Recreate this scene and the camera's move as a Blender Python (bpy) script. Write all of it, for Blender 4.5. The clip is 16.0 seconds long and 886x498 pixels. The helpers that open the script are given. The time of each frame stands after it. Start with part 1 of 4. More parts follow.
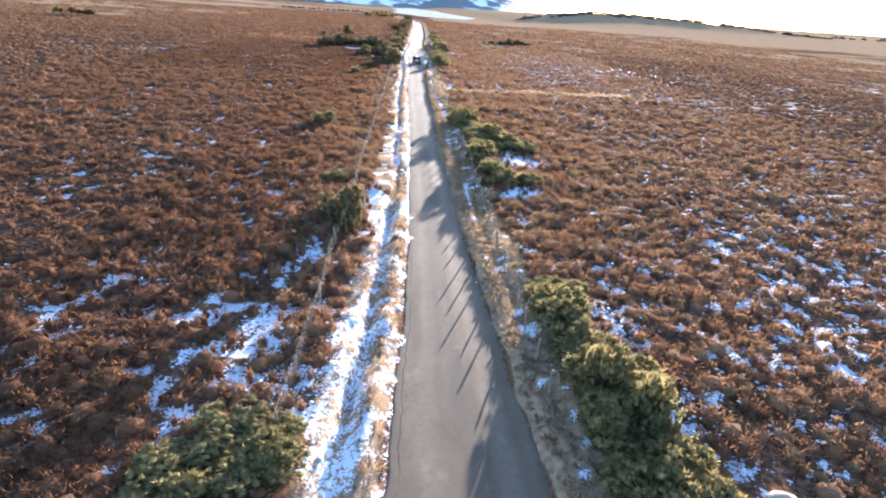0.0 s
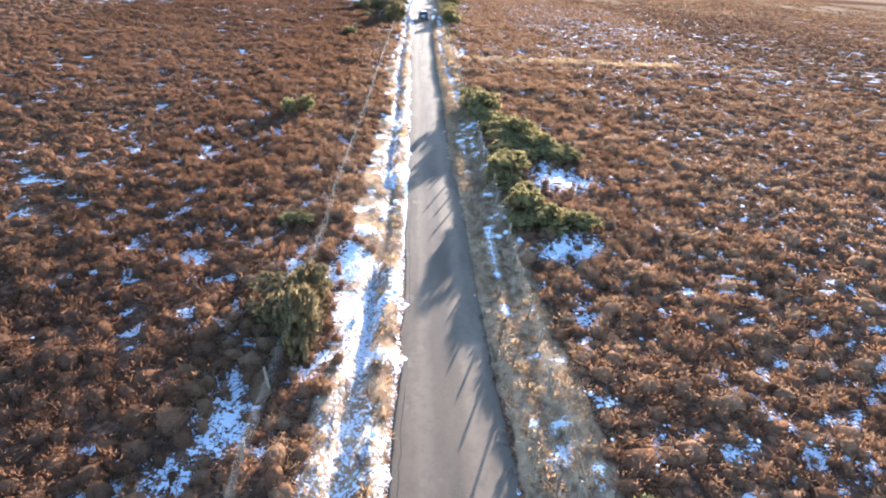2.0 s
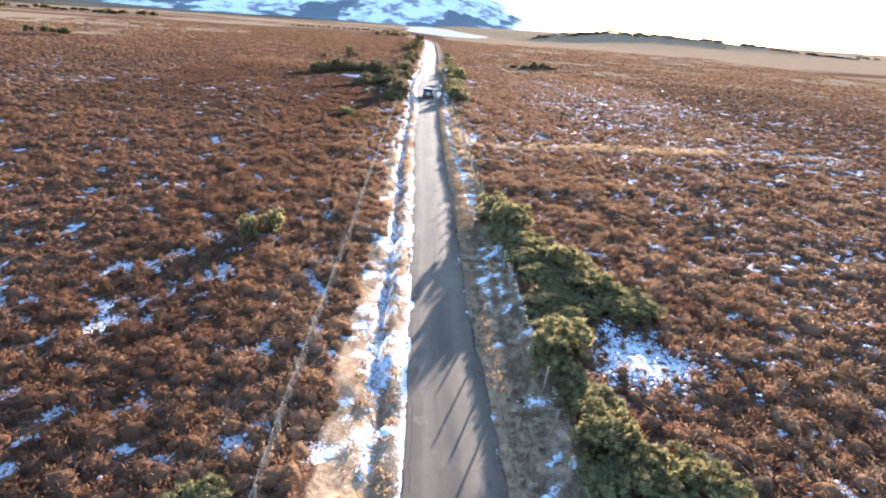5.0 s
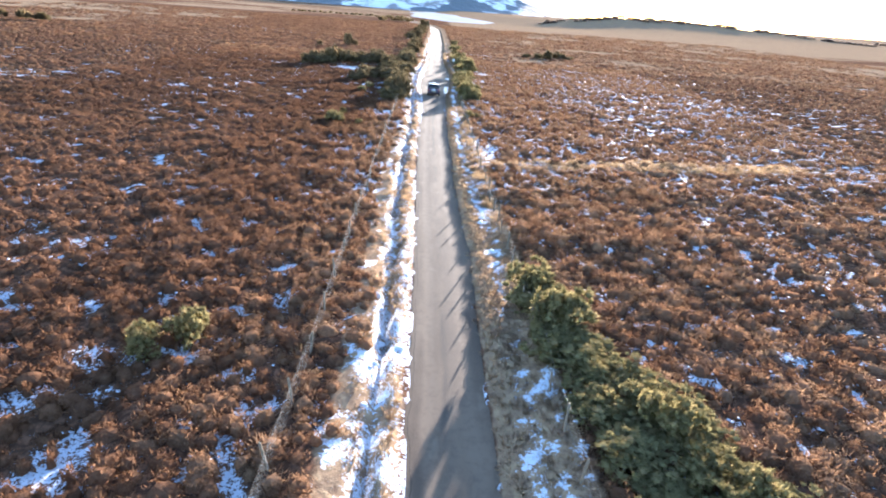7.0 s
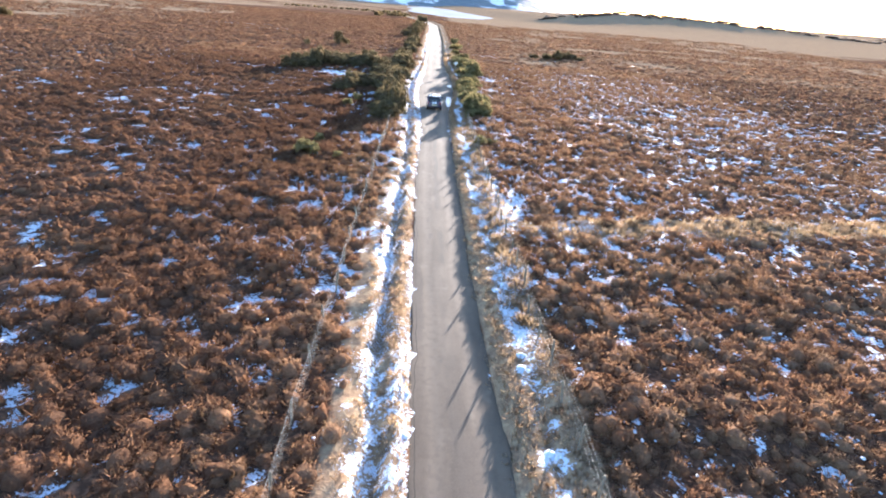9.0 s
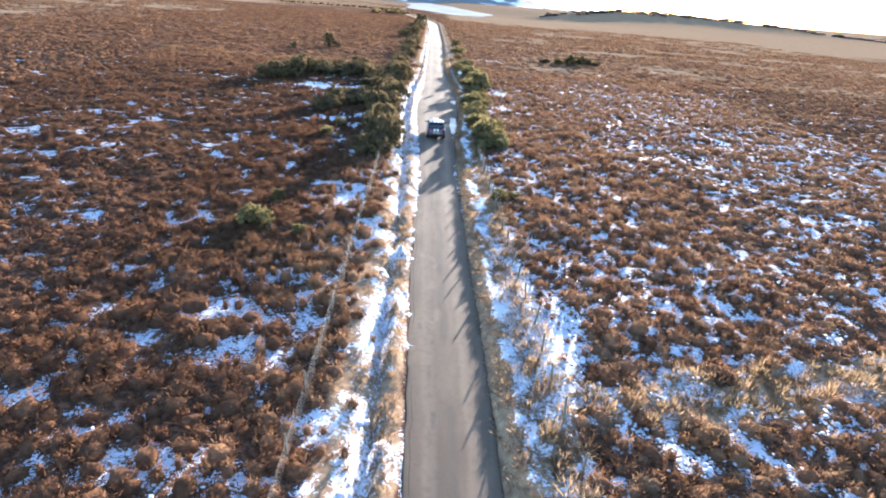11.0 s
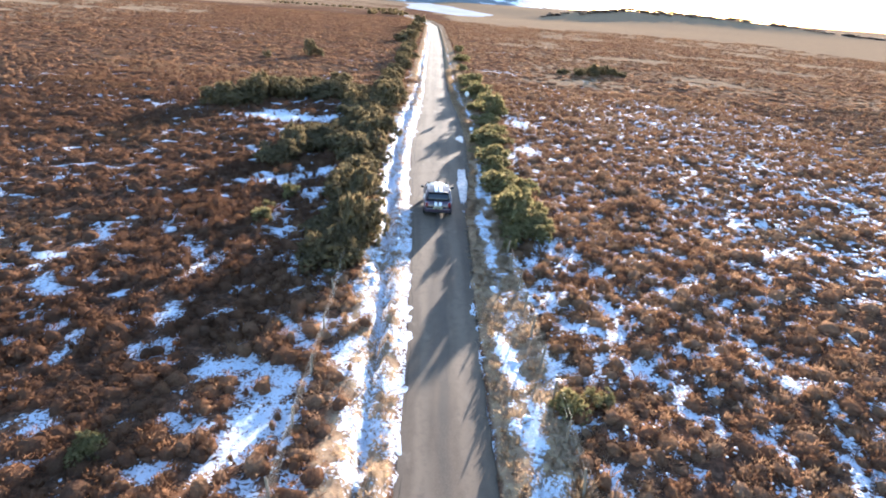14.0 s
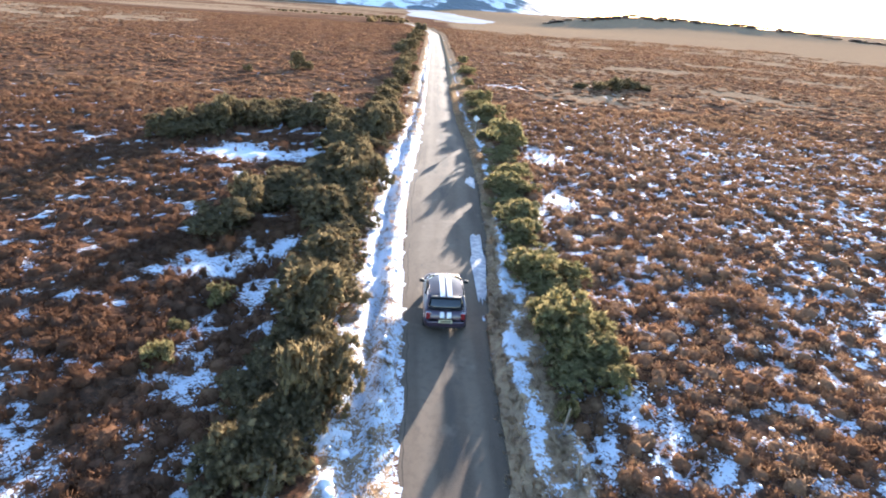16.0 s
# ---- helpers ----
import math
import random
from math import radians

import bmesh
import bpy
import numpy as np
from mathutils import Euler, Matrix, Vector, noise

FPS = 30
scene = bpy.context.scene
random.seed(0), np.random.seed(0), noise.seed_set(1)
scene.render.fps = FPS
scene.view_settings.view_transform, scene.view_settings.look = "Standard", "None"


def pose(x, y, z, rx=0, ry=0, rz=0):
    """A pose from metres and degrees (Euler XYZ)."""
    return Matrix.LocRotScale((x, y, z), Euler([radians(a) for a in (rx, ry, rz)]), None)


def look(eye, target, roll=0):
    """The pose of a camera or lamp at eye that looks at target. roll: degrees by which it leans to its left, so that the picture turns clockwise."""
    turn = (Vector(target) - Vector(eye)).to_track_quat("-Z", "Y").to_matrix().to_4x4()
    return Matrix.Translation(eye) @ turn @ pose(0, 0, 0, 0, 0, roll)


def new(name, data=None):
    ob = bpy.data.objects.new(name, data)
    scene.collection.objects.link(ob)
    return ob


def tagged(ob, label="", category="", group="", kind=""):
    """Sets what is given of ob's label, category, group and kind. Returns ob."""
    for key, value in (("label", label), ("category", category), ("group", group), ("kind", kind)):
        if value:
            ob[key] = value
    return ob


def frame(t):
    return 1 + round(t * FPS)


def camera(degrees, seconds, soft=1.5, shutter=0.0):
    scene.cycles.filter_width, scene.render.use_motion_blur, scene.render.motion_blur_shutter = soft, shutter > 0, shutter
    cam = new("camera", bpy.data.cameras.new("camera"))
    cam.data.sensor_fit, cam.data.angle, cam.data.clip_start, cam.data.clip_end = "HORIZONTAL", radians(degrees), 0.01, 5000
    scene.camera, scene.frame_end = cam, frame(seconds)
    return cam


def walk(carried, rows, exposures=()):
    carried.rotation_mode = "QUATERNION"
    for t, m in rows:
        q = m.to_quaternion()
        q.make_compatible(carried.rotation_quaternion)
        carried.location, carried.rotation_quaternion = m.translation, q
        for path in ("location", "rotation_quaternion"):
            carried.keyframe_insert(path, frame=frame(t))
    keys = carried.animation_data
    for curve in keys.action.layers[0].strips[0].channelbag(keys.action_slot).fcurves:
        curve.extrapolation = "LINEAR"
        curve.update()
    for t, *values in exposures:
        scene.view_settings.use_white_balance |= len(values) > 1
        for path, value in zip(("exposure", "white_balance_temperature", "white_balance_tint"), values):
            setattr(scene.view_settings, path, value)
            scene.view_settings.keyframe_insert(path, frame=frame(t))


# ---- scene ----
import itertools

cam = camera(78.5, 16.0, 1.9)
PATH = [
    (0, (-0.046, 0.276, 11.555), (0.1, 2.094, 10.734), 4.0),
    (0.5, (0.176, 3.992, 11.432), (0.3, 5.809, 10.607), 4.1),
    (1, (0.289, 7.707, 11.397), (0.407, 9.512, 10.544), 4.3),
    (1.5, (0.369, 11.097, 11.554), (0.485, 12.881, 10.656), 4.4),
    (2, (0.367, 13.457, 11.804), (0.494, 15.2, 10.83), 4.4),
    (2.5, (0.307, 14.988, 11.829), (0.449, 16.74, 10.875), 4.3),
    (3, (0.296, 16.418, 11.758), (0.418, 18.22, 10.9), 4.2),
    (3.5, (0.264, 18.204, 11.677), (0.369, 20.052, 10.918), 4.1),
    (4, (0.214, 20.448, 11.718), (0.321, 22.296, 10.96), 4.1),
    (6.5, (0.21, 34.714, 11.602), (0.311, 36.542, 10.796), 4.2),
    (7, (0.164, 37.93, 11.582), (0.258, 39.754, 10.768), 4.2),
    (7.5, (0.128, 41.282, 11.526), (0.221, 43.103, 10.704), 4.2),
    (8, (0.018, 44.723, 11.47), (0.118, 46.547, 10.657), 4.2),
    (10.5, (-0.271, 62.419, 12.136), (-0.163, 64.224, 11.28), 4.6),
    (11, (-0.28, 65.711, 12.158), (-0.17, 67.523, 11.32), 4.6),
    (11.5, (-0.274, 69.082, 12.155), (-0.161, 70.895, 11.317), 4.5),
    (12, (-0.239, 72.42, 12.189), (-0.129, 74.231, 11.347), 4.5),
    (12.5, (-0.219, 75.703, 12.209), (-0.11, 77.509, 11.358), 4.5),
    (13, (-0.189, 79.03, 12.232), (-0.079, 80.837, 11.382), 4.5),
    (13.5, (-0.109, 82.314, 12.244), (-0.002, 84.127, 11.406), 4.4),
    (14, (-0.1, 85.572, 12.207), (0.01, 87.384, 11.368), 4.4),
    (14.5, (-0.11, 88.764, 12.125), (-0.003, 90.578, 11.29), 4.4),
    (15, (-0.088, 91.921, 12.028), (0.013, 93.748, 11.221), 4.4),
    (15.5, (-0.056, 95.022, 12.01), (0.041, 96.852, 11.209), 4.2),
    (16, (-0.05, 98.081, 11.998), (0.052, 99.903, 11.179), 4.1),
]
walk(cam, [(t, look(eye, target, roll)) for t, eye, target, roll in PATH], exposures=[(0.0, 2.62, 5550, 17), (1.5, 2.82, 5550, 16), (2.2, 2.82, 5550, 16), (4.0, 2.69, 5550, 17), (8.0, 2.68, 5550, 17), (11.0, 2.57, 5600, 16), (16.0, 2.61, 5700, 16)])

# ---- world, sun and exposure ----
SUN_AZIMUTH, SUN_ELEVATION = radians(20.5), radians(8.1)
world = bpy.data.worlds.new("sky")
scene.world = world
world.use_nodes = True
sky = world.node_tree.nodes.new("ShaderNodeTexSky")
sky.sky_type = "NISHITA"
sky.sun_disc = False
sky.sun_elevation, sky.sun_rotation = SUN_ELEVATION, SUN_AZIMUTH
sky.air_density, sky.dust_density, sky.ozone_density = 1.0, 0.4, 1.6
back = world.node_tree.nodes["Background"]
back.inputs["Strength"].default_value = 0.13
world.node_tree.links.new(sky.outputs[0], back.inputs[0])
sun_data = bpy.data.lights.new("sun", "SUN")
sun_data.energy, sun_data.angle, sun_data.color = 4.8, radians(0.6), (1.0, 0.84, 0.63)
sun = new("sun", sun_data)
to_sun = Vector((math.sin(SUN_AZIMUTH) * math.cos(SUN_ELEVATION), math.cos(SUN_AZIMUTH) * math.cos(SUN_ELEVATION), math.sin(SUN_ELEVATION)))
sun.matrix_world = look(tuple(to_sun * 60), (0, 0, 0))


# ---- materials ----
class Nodes:
    """A short way to write a node material."""

    def __init__(self, name):
        self.mat = bpy.data.materials.new(name)
        self.mat.use_nodes = True
        self.tree = self.mat.node_tree
        self.tree.nodes.clear()
        self.coord = self.tree.nodes.new("ShaderNodeTexCoord")
        self.end = self.tree.nodes.new("ShaderNodeOutputMaterial")

    def put(self, socket, value):
        if hasattr(value, "is_linked"):
            self.tree.links.new(value, socket)
        elif isinstance(value, tuple) and len(value) == 3 and socket.type == "RGBA":
            socket.default_value = (*value, 1)
        else:
            socket.default_value = value

    def noise(self, scale, detail=3.0, rough=0.55, stretch=None, kind="Object"):
        n = self.tree.nodes.new("ShaderNodeTexNoise")
        n.inputs["Scale"].default_value, n.inputs["Detail"].default_value, n.inputs["Roughness"].default_value = scale, detail, rough
        src = self.coord.outputs[kind]
        if stretch:
            m = self.tree.nodes.new("ShaderNodeMapping")
            m.inputs["Scale"].default_value = stretch
            self.tree.links.new(src, m.inputs[0])
            src = m.outputs[0]
        self.tree.links.new(src, n.inputs["Vector"])
        return n.outputs["Fac"]

    def attr(self, name):
        n = self.tree.nodes.new("ShaderNodeAttribute")
        n.attribute_name = name
        return n.outputs["Fac"]

    def math(self, op, a, b=0.0):
        n = self.tree.nodes.new("ShaderNodeMath")
        n.operation = op
        self.put(n.inputs[0], a)
        self.put(n.inputs[1], b)
        return n.outputs[0]

    def step(self, value, low, high):
        n = self.tree.nodes.new("ShaderNodeMapRange")
        n.interpolation_type = "SMOOTHSTEP"
        self.put(n.inputs[0], value)
        n.inputs[1].default_value, n.inputs[2].default_value = low, high
        return n.outputs[0]

    def mix(self, fac, a, b):
        n = self.tree.nodes.new("ShaderNodeMix")
        n.data_type = "RGBA"
        self.put(n.inputs[0], fac)
        self.put(n.inputs[6], a)
        self.put(n.inputs[7], b)
        return n.outputs[2]

    def ramp(self, fac, stops):
        n = self.tree.nodes.new("ShaderNodeValToRGB")
        while len(n.color_ramp.elements) < len(stops):
            n.color_ramp.elements.new(0.5)
        for e, (p, c) in zip(n.color_ramp.elements, stops):
            e.position, e.color = p, (*c, 1)
        self.put(n.inputs[0], fac)
        return n.outputs[0]

    def bump(self, height, strength, distance):
        n = self.tree.nodes.new("ShaderNodeBump")
        n.inputs["Strength"].default_value, n.inputs["Distance"].default_value = strength, distance
        self.put(n.inputs["Height"], height)
        return n.outputs[0]

    def random(self):
        return self.tree.nodes.new("ShaderNodeObjectInfo").outputs["Random"]

    def island(self):
        return self.tree.nodes.new("ShaderNodeNewGeometry").outputs["Random Per Island"]

    def bsdf(self, color, rough=0.8, normal=None, metal=0.0, **more):
        n = self.tree.nodes.new("ShaderNodeBsdfPrincipled")
        self.put(n.inputs["Base Color"], color)
        self.put(n.inputs["Roughness"], rough)
        self.put(n.inputs["Metallic"], metal)
        for k, v in more.items():
            self.put(n.inputs[k.replace("_", " ")], v)
        if normal is not None:
            self.put(n.inputs["Normal"], normal)
        return n.outputs[0]

    def thin(self, color, amount, surface, normal):
        """Adds light that comes through leaves and twigs."""
        t = self.tree.nodes.new("ShaderNodeBsdfTranslucent")
        self.put(t.inputs[0], color)
        self.put(t.inputs["Normal"], normal)
        m = self.tree.nodes.new("ShaderNodeMixShader")
        m.inputs[0].default_value = amount
        self.tree.links.new(surface, m.inputs[1])
        self.tree.links.new(t.outputs[0], m.inputs[2])
        return m.outputs[0]

    def blend(self, fac, a, b):
        m = self.tree.nodes.new("ShaderNodeMixShader")
        self.put(m.inputs[0], fac)
        self.tree.links.new(a, m.inputs[1])
        self.tree.links.new(b, m.inputs[2])
        return m.outputs[0]

    def done(self, surface):
        self.tree.links.new(surface, self.end.inputs[0])
        return self.mat


def heather_color(n):
    """Red-brown, rust and grey-brown in patches of some metres, with finer grain."""
    patch = n.noise(0.16, 3)
    fine = n.noise(2.6, 2)
    warm = n.ramp(patch, [(0.3, (0.23, 0.115, 0.07)), (0.45, (0.36, 0.17, 0.088)), (0.56, (0.43, 0.21, 0.108)), (0.68, (0.31, 0.18, 0.12))])
    warm = n.mix(n.math("MULTIPLY", n.step(n.noise(0.075, 4, 0.6), 0.52, 0.66), 0.5), warm, (0.28, 0.205, 0.09))
    return n.mix(n.step(fine, 0.35, 0.7), warm, (0.29, 0.16, 0.10))


def ground_material():
    n = Nodes("moor")
    brown = heather_color(n)
    peat = n.mix(n.step(n.noise(5.0, 3), 0.3, 0.6), n.mix(0.55, brown, (0.09, 0.05, 0.033)), (0.075, 0.043, 0.028))
    peat = n.mix(n.math("MULTIPLY", n.attr("cover"), 0.12), peat, brown)
    straw = n.ramp(n.noise(3.5, 3), [(0.3, (0.20, 0.13, 0.085)), (0.55, (0.32, 0.22, 0.135)), (0.75, (0.43, 0.315, 0.185))])
    dry = n.step(n.math("ADD", n.attr("dry"), n.math("MULTIPLY", n.math("SUBTRACT", n.noise(0.9, 4), 0.5), 0.7)), 0.42, 0.62)
    earth = n.mix(dry, peat, straw)
    ragged = n.math("ADD", n.math("MULTIPLY", n.math("SUBTRACT", n.noise(3.6, 5, 0.74), 0.5), 1.5), n.math("MULTIPLY", n.math("SUBTRACT", n.noise(10.0, 4, 0.7), 0.5), 1.9))
    snow = n.step(n.math("ADD", n.attr("snow"), ragged), 0.47, 0.56)
    grain = n.bump(n.noise(7.0, 4, 0.7), 0.4, 0.1)
    soil = n.bsdf(earth, 0.95, grain, Specular_IOR_Level=0.0)
    crust = n.bump(n.noise(4.5, 5, 0.65), 0.8, 0.14)
    white = n.mix(n.noise(1.7, 3), (0.56, 0.62, 0.71), (0.69, 0.72, 0.78))
    cold = n.bsdf(white, 0.7, crust, Specular_IOR_Level=0.05)
    return n.done(n.blend(snow, soil, cold))


def sprig_material(name, stops, through_light, rough=0.7, patch=True, vary=0.35, gloss=0.0):
    """Twigs and leaves that shade softly, like the rounded clump they belong to."""
    n = Nodes(name)
    c = n.ramp(n.attr("tint"), stops)
    if patch:
        c = n.mix(0.32, c, heather_color(n))
        c = n.mix(n.math("MULTIPLY", n.step(n.noise(14.0, 3, 0.7), 0.38, 0.62), 0.35), c, (0.10, 0.058, 0.038))
    c = n.mix(n.math("MULTIPLY", n.island(), vary), c, (0.07, 0.05, 0.032))
    way = n.tree.nodes.new("ShaderNodeAttribute")
    way.attribute_name = "bulge"
    turn = n.tree.nodes.new("ShaderNodeVectorTransform")
    turn.vector_type, turn.convert_from, turn.convert_to = "NORMAL", "OBJECT", "WORLD"
    n.tree.links.new(way.outputs["Vector"], turn.inputs[0])
    rough_up = n.tree.nodes.new("ShaderNodeBump")
    rough_up.inputs["Strength"].default_value, rough_up.inputs["Distance"].default_value = (0.8, 0.06) if patch else (0.3, 0.03)
    n.tree.links.new(n.noise(11.0, 3, 0.65), rough_up.inputs["Height"])
    n.tree.links.new(turn.outputs[0], rough_up.inputs["Normal"])
    normal = rough_up.outputs[0]
    return n.done(n.thin(c, through_light, n.bsdf(c, rough, normal, Specular_IOR_Level=gloss), normal))


def asphalt_material():
    n = Nodes("worn_asphalt")
    u = n.attr("across")
    base = n.ramp(n.noise(0.45, 4, 0.6, (1, 0.25, 1)), [(0.32, (0.076, 0.056, 0.041)), (0.5, (0.124, 0.092, 0.065)), (0.68, (0.176, 0.132, 0.093))])
    wobble = n.math("MULTIPLY", n.math("SUBTRACT", n.noise(0.25, 2), 0.5), 0.12)
    v = n.math("ADD", u, wobble)
    tracks = n.math("MAXIMUM",
                    n.math("SUBTRACT", 1.0, n.step(n.math("ABSOLUTE", n.math("SUBTRACT", v, 0.27)), 0.03, 0.11)),
                    n.math("SUBTRACT", 1.0, n.step(n.math("ABSOLUTE", n.math("SUBTRACT", v, 0.74)), 0.03, 0.12)))
    c = n.mix(n.math("MULTIPLY", tracks, 0.6), base, (0.184, 0.139, 0.099))
    middle = n.math("SUBTRACT", 1.0, n.step(n.math("ABSOLUTE", n.math("SUBTRACT", v, 0.5)), 0.02, 0.10))
    c = n.mix(n.math("MULTIPLY", middle, n.step(n.noise(0.5, 3, 0.5, (1, 0.3, 1)), 0.4, 0.6)), c, (0.074, 0.060, 0.048))
    edge = n.step(n.math("ABSOLUTE", n.math("SUBTRACT", u, 0.5)), 0.42, 0.5)
    c = n.mix(n.math("MULTIPLY", edge, 0.7), c, (0.095, 0.073, 0.051))
    stain = n.step(n.noise(1.1, 4, 0.6, (1, 0.5, 1)), 0.60, 0.72)
    c = n.mix(n.math("MULTIPLY", stain, 0.65), c, (0.079, 0.066, 0.056))
    c = n.mix(n.math("MULTIPLY", n.attr("mended"), 0.6), c, (0.116, 0.089, 0.067))
    pale = n.step(n.noise(0.85, 3, 0.55, (1, 0.6, 1)), 0.60, 0.70)
    c = n.mix(n.math("MULTIPLY", pale, 0.5), c, (0.226, 0.175, 0.128))
    bend = n.math("ADD", u, n.math("MULTIPLY", n.math("SUBTRACT", n.noise(1.3, 3, 0.6, (0.2, 1, 1)), 0.5), 0.035))
    crack = n.math("SUBTRACT", 1.0, n.step(n.math("ABSOLUTE", n.math("SUBTRACT", bend, 0.075)), 0.003, 0.008))
    crack = n.math("MULTIPLY", crack, n.step(n.noise(0.2, 2), 0.38, 0.5))
    c = n.mix(n.math("MULTIPLY", crack, 0.8), c, (0.037, 0.029, 0.024))
    mottle = n.noise(3.2, 4, 0.7)
    c = n.mix(n.math("MULTIPLY", n.step(mottle, 0.45, 0.65), 0.3), c, (0.079, 0.059, 0.044))
    grit = n.noise(38.0, 2, 0.7)
    c = n.mix(n.math("MULTIPLY", n.step(grit, 0.45, 0.7), 0.55), c, (0.168, 0.131, 0.098))
    return n.done(n.bsdf(c, 0.85, n.bump(n.noise(60.0, 2, 0.6), 0.25, 0.01), Specular_IOR_Level=0.2))


def plain(name, color, rough=0.5, metal=0.0, grain=0.0, scale=8.0, **more):
    n = Nodes(name)
    normal = n.bump(n.noise(scale * 3, 3), grain, 0.02) if grain else None
    dark = tuple(c * 0.72 for c in color)
    return n.done(n.bsdf(n.mix(n.step(n.noise(scale, 3), 0.35, 0.7), color, dark), rough, normal, metal, **more))


MOOR = ground_material()
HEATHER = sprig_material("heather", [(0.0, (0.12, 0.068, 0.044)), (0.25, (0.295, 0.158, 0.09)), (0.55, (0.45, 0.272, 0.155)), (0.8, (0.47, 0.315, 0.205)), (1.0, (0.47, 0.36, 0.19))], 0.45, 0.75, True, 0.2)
STRAW = sprig_material("dry_grass", [(0.0, (0.41, 0.27, 0.175)), (0.4, (0.53, 0.37, 0.235)), (1.0, (0.70, 0.515, 0.30))], 0.5, 0.65, False, 0.25)
GORSE = sprig_material("gorse_leaves", [(0.0, (0.29, 0.26, 0.12)), (0.4, (0.40, 0.35, 0.165)), (0.75, (0.50, 0.42, 0.205)), (1.0, (0.54, 0.41, 0.22))], 0.58, 0.6, False, 0.15)
# browner leaves, darkened further to put backlit shade into their colour
DARK_GORSE = sprig_material("brown_shaded_gorse_leaves", [(0.0, (0.20, 0.165, 0.095)), (0.5, (0.29, 0.23, 0.125)), (1.0, (0.41, 0.31, 0.17))], 0.45, 0.6, False)
# far trees: brown lightened so that distance haze is painted into the colour
HAZED_TWIGS = sprig_material("haze_pale_twigs", [(0.0, (0.36, 0.31, 0.28)), (0.5, (0.42, 0.36, 0.32)), (1.0, (0.47, 0.40, 0.34))], 0.5, 0.8, False)
SNOW_LUMP = plain("old_snow", (0.66, 0.71, 0.79), 0.6, 0, 0.5, 6)
ASPHALT = asphalt_material()
TWIG = plain("twig_bark", (0.13, 0.095, 0.065), 0.9, 0, 0.5)
POST_WOOD = plain("weathered_post_wood", (0.24, 0.19, 0.14), 0.85, 0, 0.6, 5)
WIRE = plain("galvanised_wire", (0.46, 0.42, 0.36), 0.6, 0.3)


# ---- small tools ----
def lattice(ix, iy, seed):
    h = (ix * 374761393 + iy * 668265263 + seed * 2147483647).astype(np.int64)
    h = (h ^ (h >> 13)) * 1274126177
    h = h ^ (h >> 16)
    return (h & 0xFFFF) / 65535.0


def value_noise(x, y, size, seed):
    """Smooth noise from 0 to 1, with lumps of that size in metres."""
    x, y = np.asarray(x, float) / size, np.asarray(y, float) / size
    ix, iy = np.floor(x).astype(np.int64), np.floor(y).astype(np.int64)
    fx, fy = x - ix, y - iy
    fx, fy = fx * fx * (3 - 2 * fx), fy * fy * (3 - 2 * fy)
    a = lattice(ix, iy, seed) * (1 - fx) + lattice(ix + 1, iy, seed) * fx
    b = lattice(ix, iy + 1, seed) * (1 - fx) + lattice(ix + 1, iy + 1, seed) * fx
    return a * (1 - fy) + b * fy


def smooth(v, low, high):
    t = np.clip((np.asarray(v, float) - low) / (high - low), 0, 1)
    return t * t * (3 - 2 * t)


def mesh_of(name, points, faces, material, attributes=None, shade_smooth=False):
    """A mesh from arrays: points (n, 3), faces (m, 3 or 4)."""
    me = bpy.data.meshes.new(name)
    points, faces = np.asarray(points, np.float32), np.asarray(faces, np.int32)
    k = faces.shape[1]
    me.vertices.add(len(points))
    me.vertices.foreach_set("co", points.ravel())
    me.loops.add(faces.size)
    me.loops.foreach_set("vertex_index", faces.ravel())
    me.polygons.add(len(faces))
    me.polygons.foreach_set("loop_start", np.arange(0, faces.size, k, dtype=np.int32))
    for key, values in (attributes or {}).items():
        values = np.asarray(values, np.float32)
        if values.ndim == 2:
            me.attributes.new(key, "FLOAT_VECTOR", "POINT").data.foreach_set("vector", values.ravel())
        else:
            me.attributes.new(key, "FLOAT", "POINT").data.foreach_set("value", values)
    me.update(calc_edges=True)
    me.validate()
    if shade_smooth:
        me.shade_smooth()
    me.materials.append(material)
    return me


def part(name, bm, material, parent=None, label="", round_shading=False):
    """One bmesh as one mesh object under a thing or a part."""
    me = bpy.data.meshes.new(name)
    bmesh.ops.recalc_face_normals(bm, faces=bm.faces)
    bm.to_mesh(me)
    bm.free()
    if round_shading:
        me.shade_smooth()
    me.materials.append(material)
    ob = new(name, me)
    ob.parent = parent
    if label:
        tagged(ob, label)
    return ob


def grid_faces(rows, cols):
    i = np.arange(rows * cols).reshape(rows, cols)
    return np.stack([i[:-1, :-1], i[:-1, 1:], i[1:, 1:], i[1:, :-1]], -1).reshape(-1, 4)


# ---- the plan ----
LANE_LEFT = [(-60, -0.5), (10, -0.42), (14, -0.22), (17, -0.1), (22, 0.1), (26, 0.2), (37, 0.15), (48, 0.03), (62, -0.04), (75, -0.3), (90, -0.4), (98, -0.33), (104, -0.28), (113, -0.35), (122, -0.75), (135, -0.8), (147, -0.3), (160, 0.1), (175, 0.3), (235, 1.1), (300, 2.1), (355, 2.6), (400, -1), (470, -14), (600, -40)]
LANE_RIGHT = [(-60, 4.4), (10, 4.2), (15, 3.8), (18, 3.7), (22, 3.55), (25, 3.4), (28, 3.18), (37, 3.2), (42, 3.0), (48, 2.76), (56, 2.83), (63, 2.93), (76, 2.55), (82, 2.7), (90, 2.65), (103, 2.75), (112, 2.95), (117, 3.1), (125, 3.9), (135, 4.4), (147, 4.45), (158, 4.0), (175, 3.9), (238, 5.1), (300, 5.6), (355, 5.9), (400, 2.4), (470, -10.5), (600, -36)]


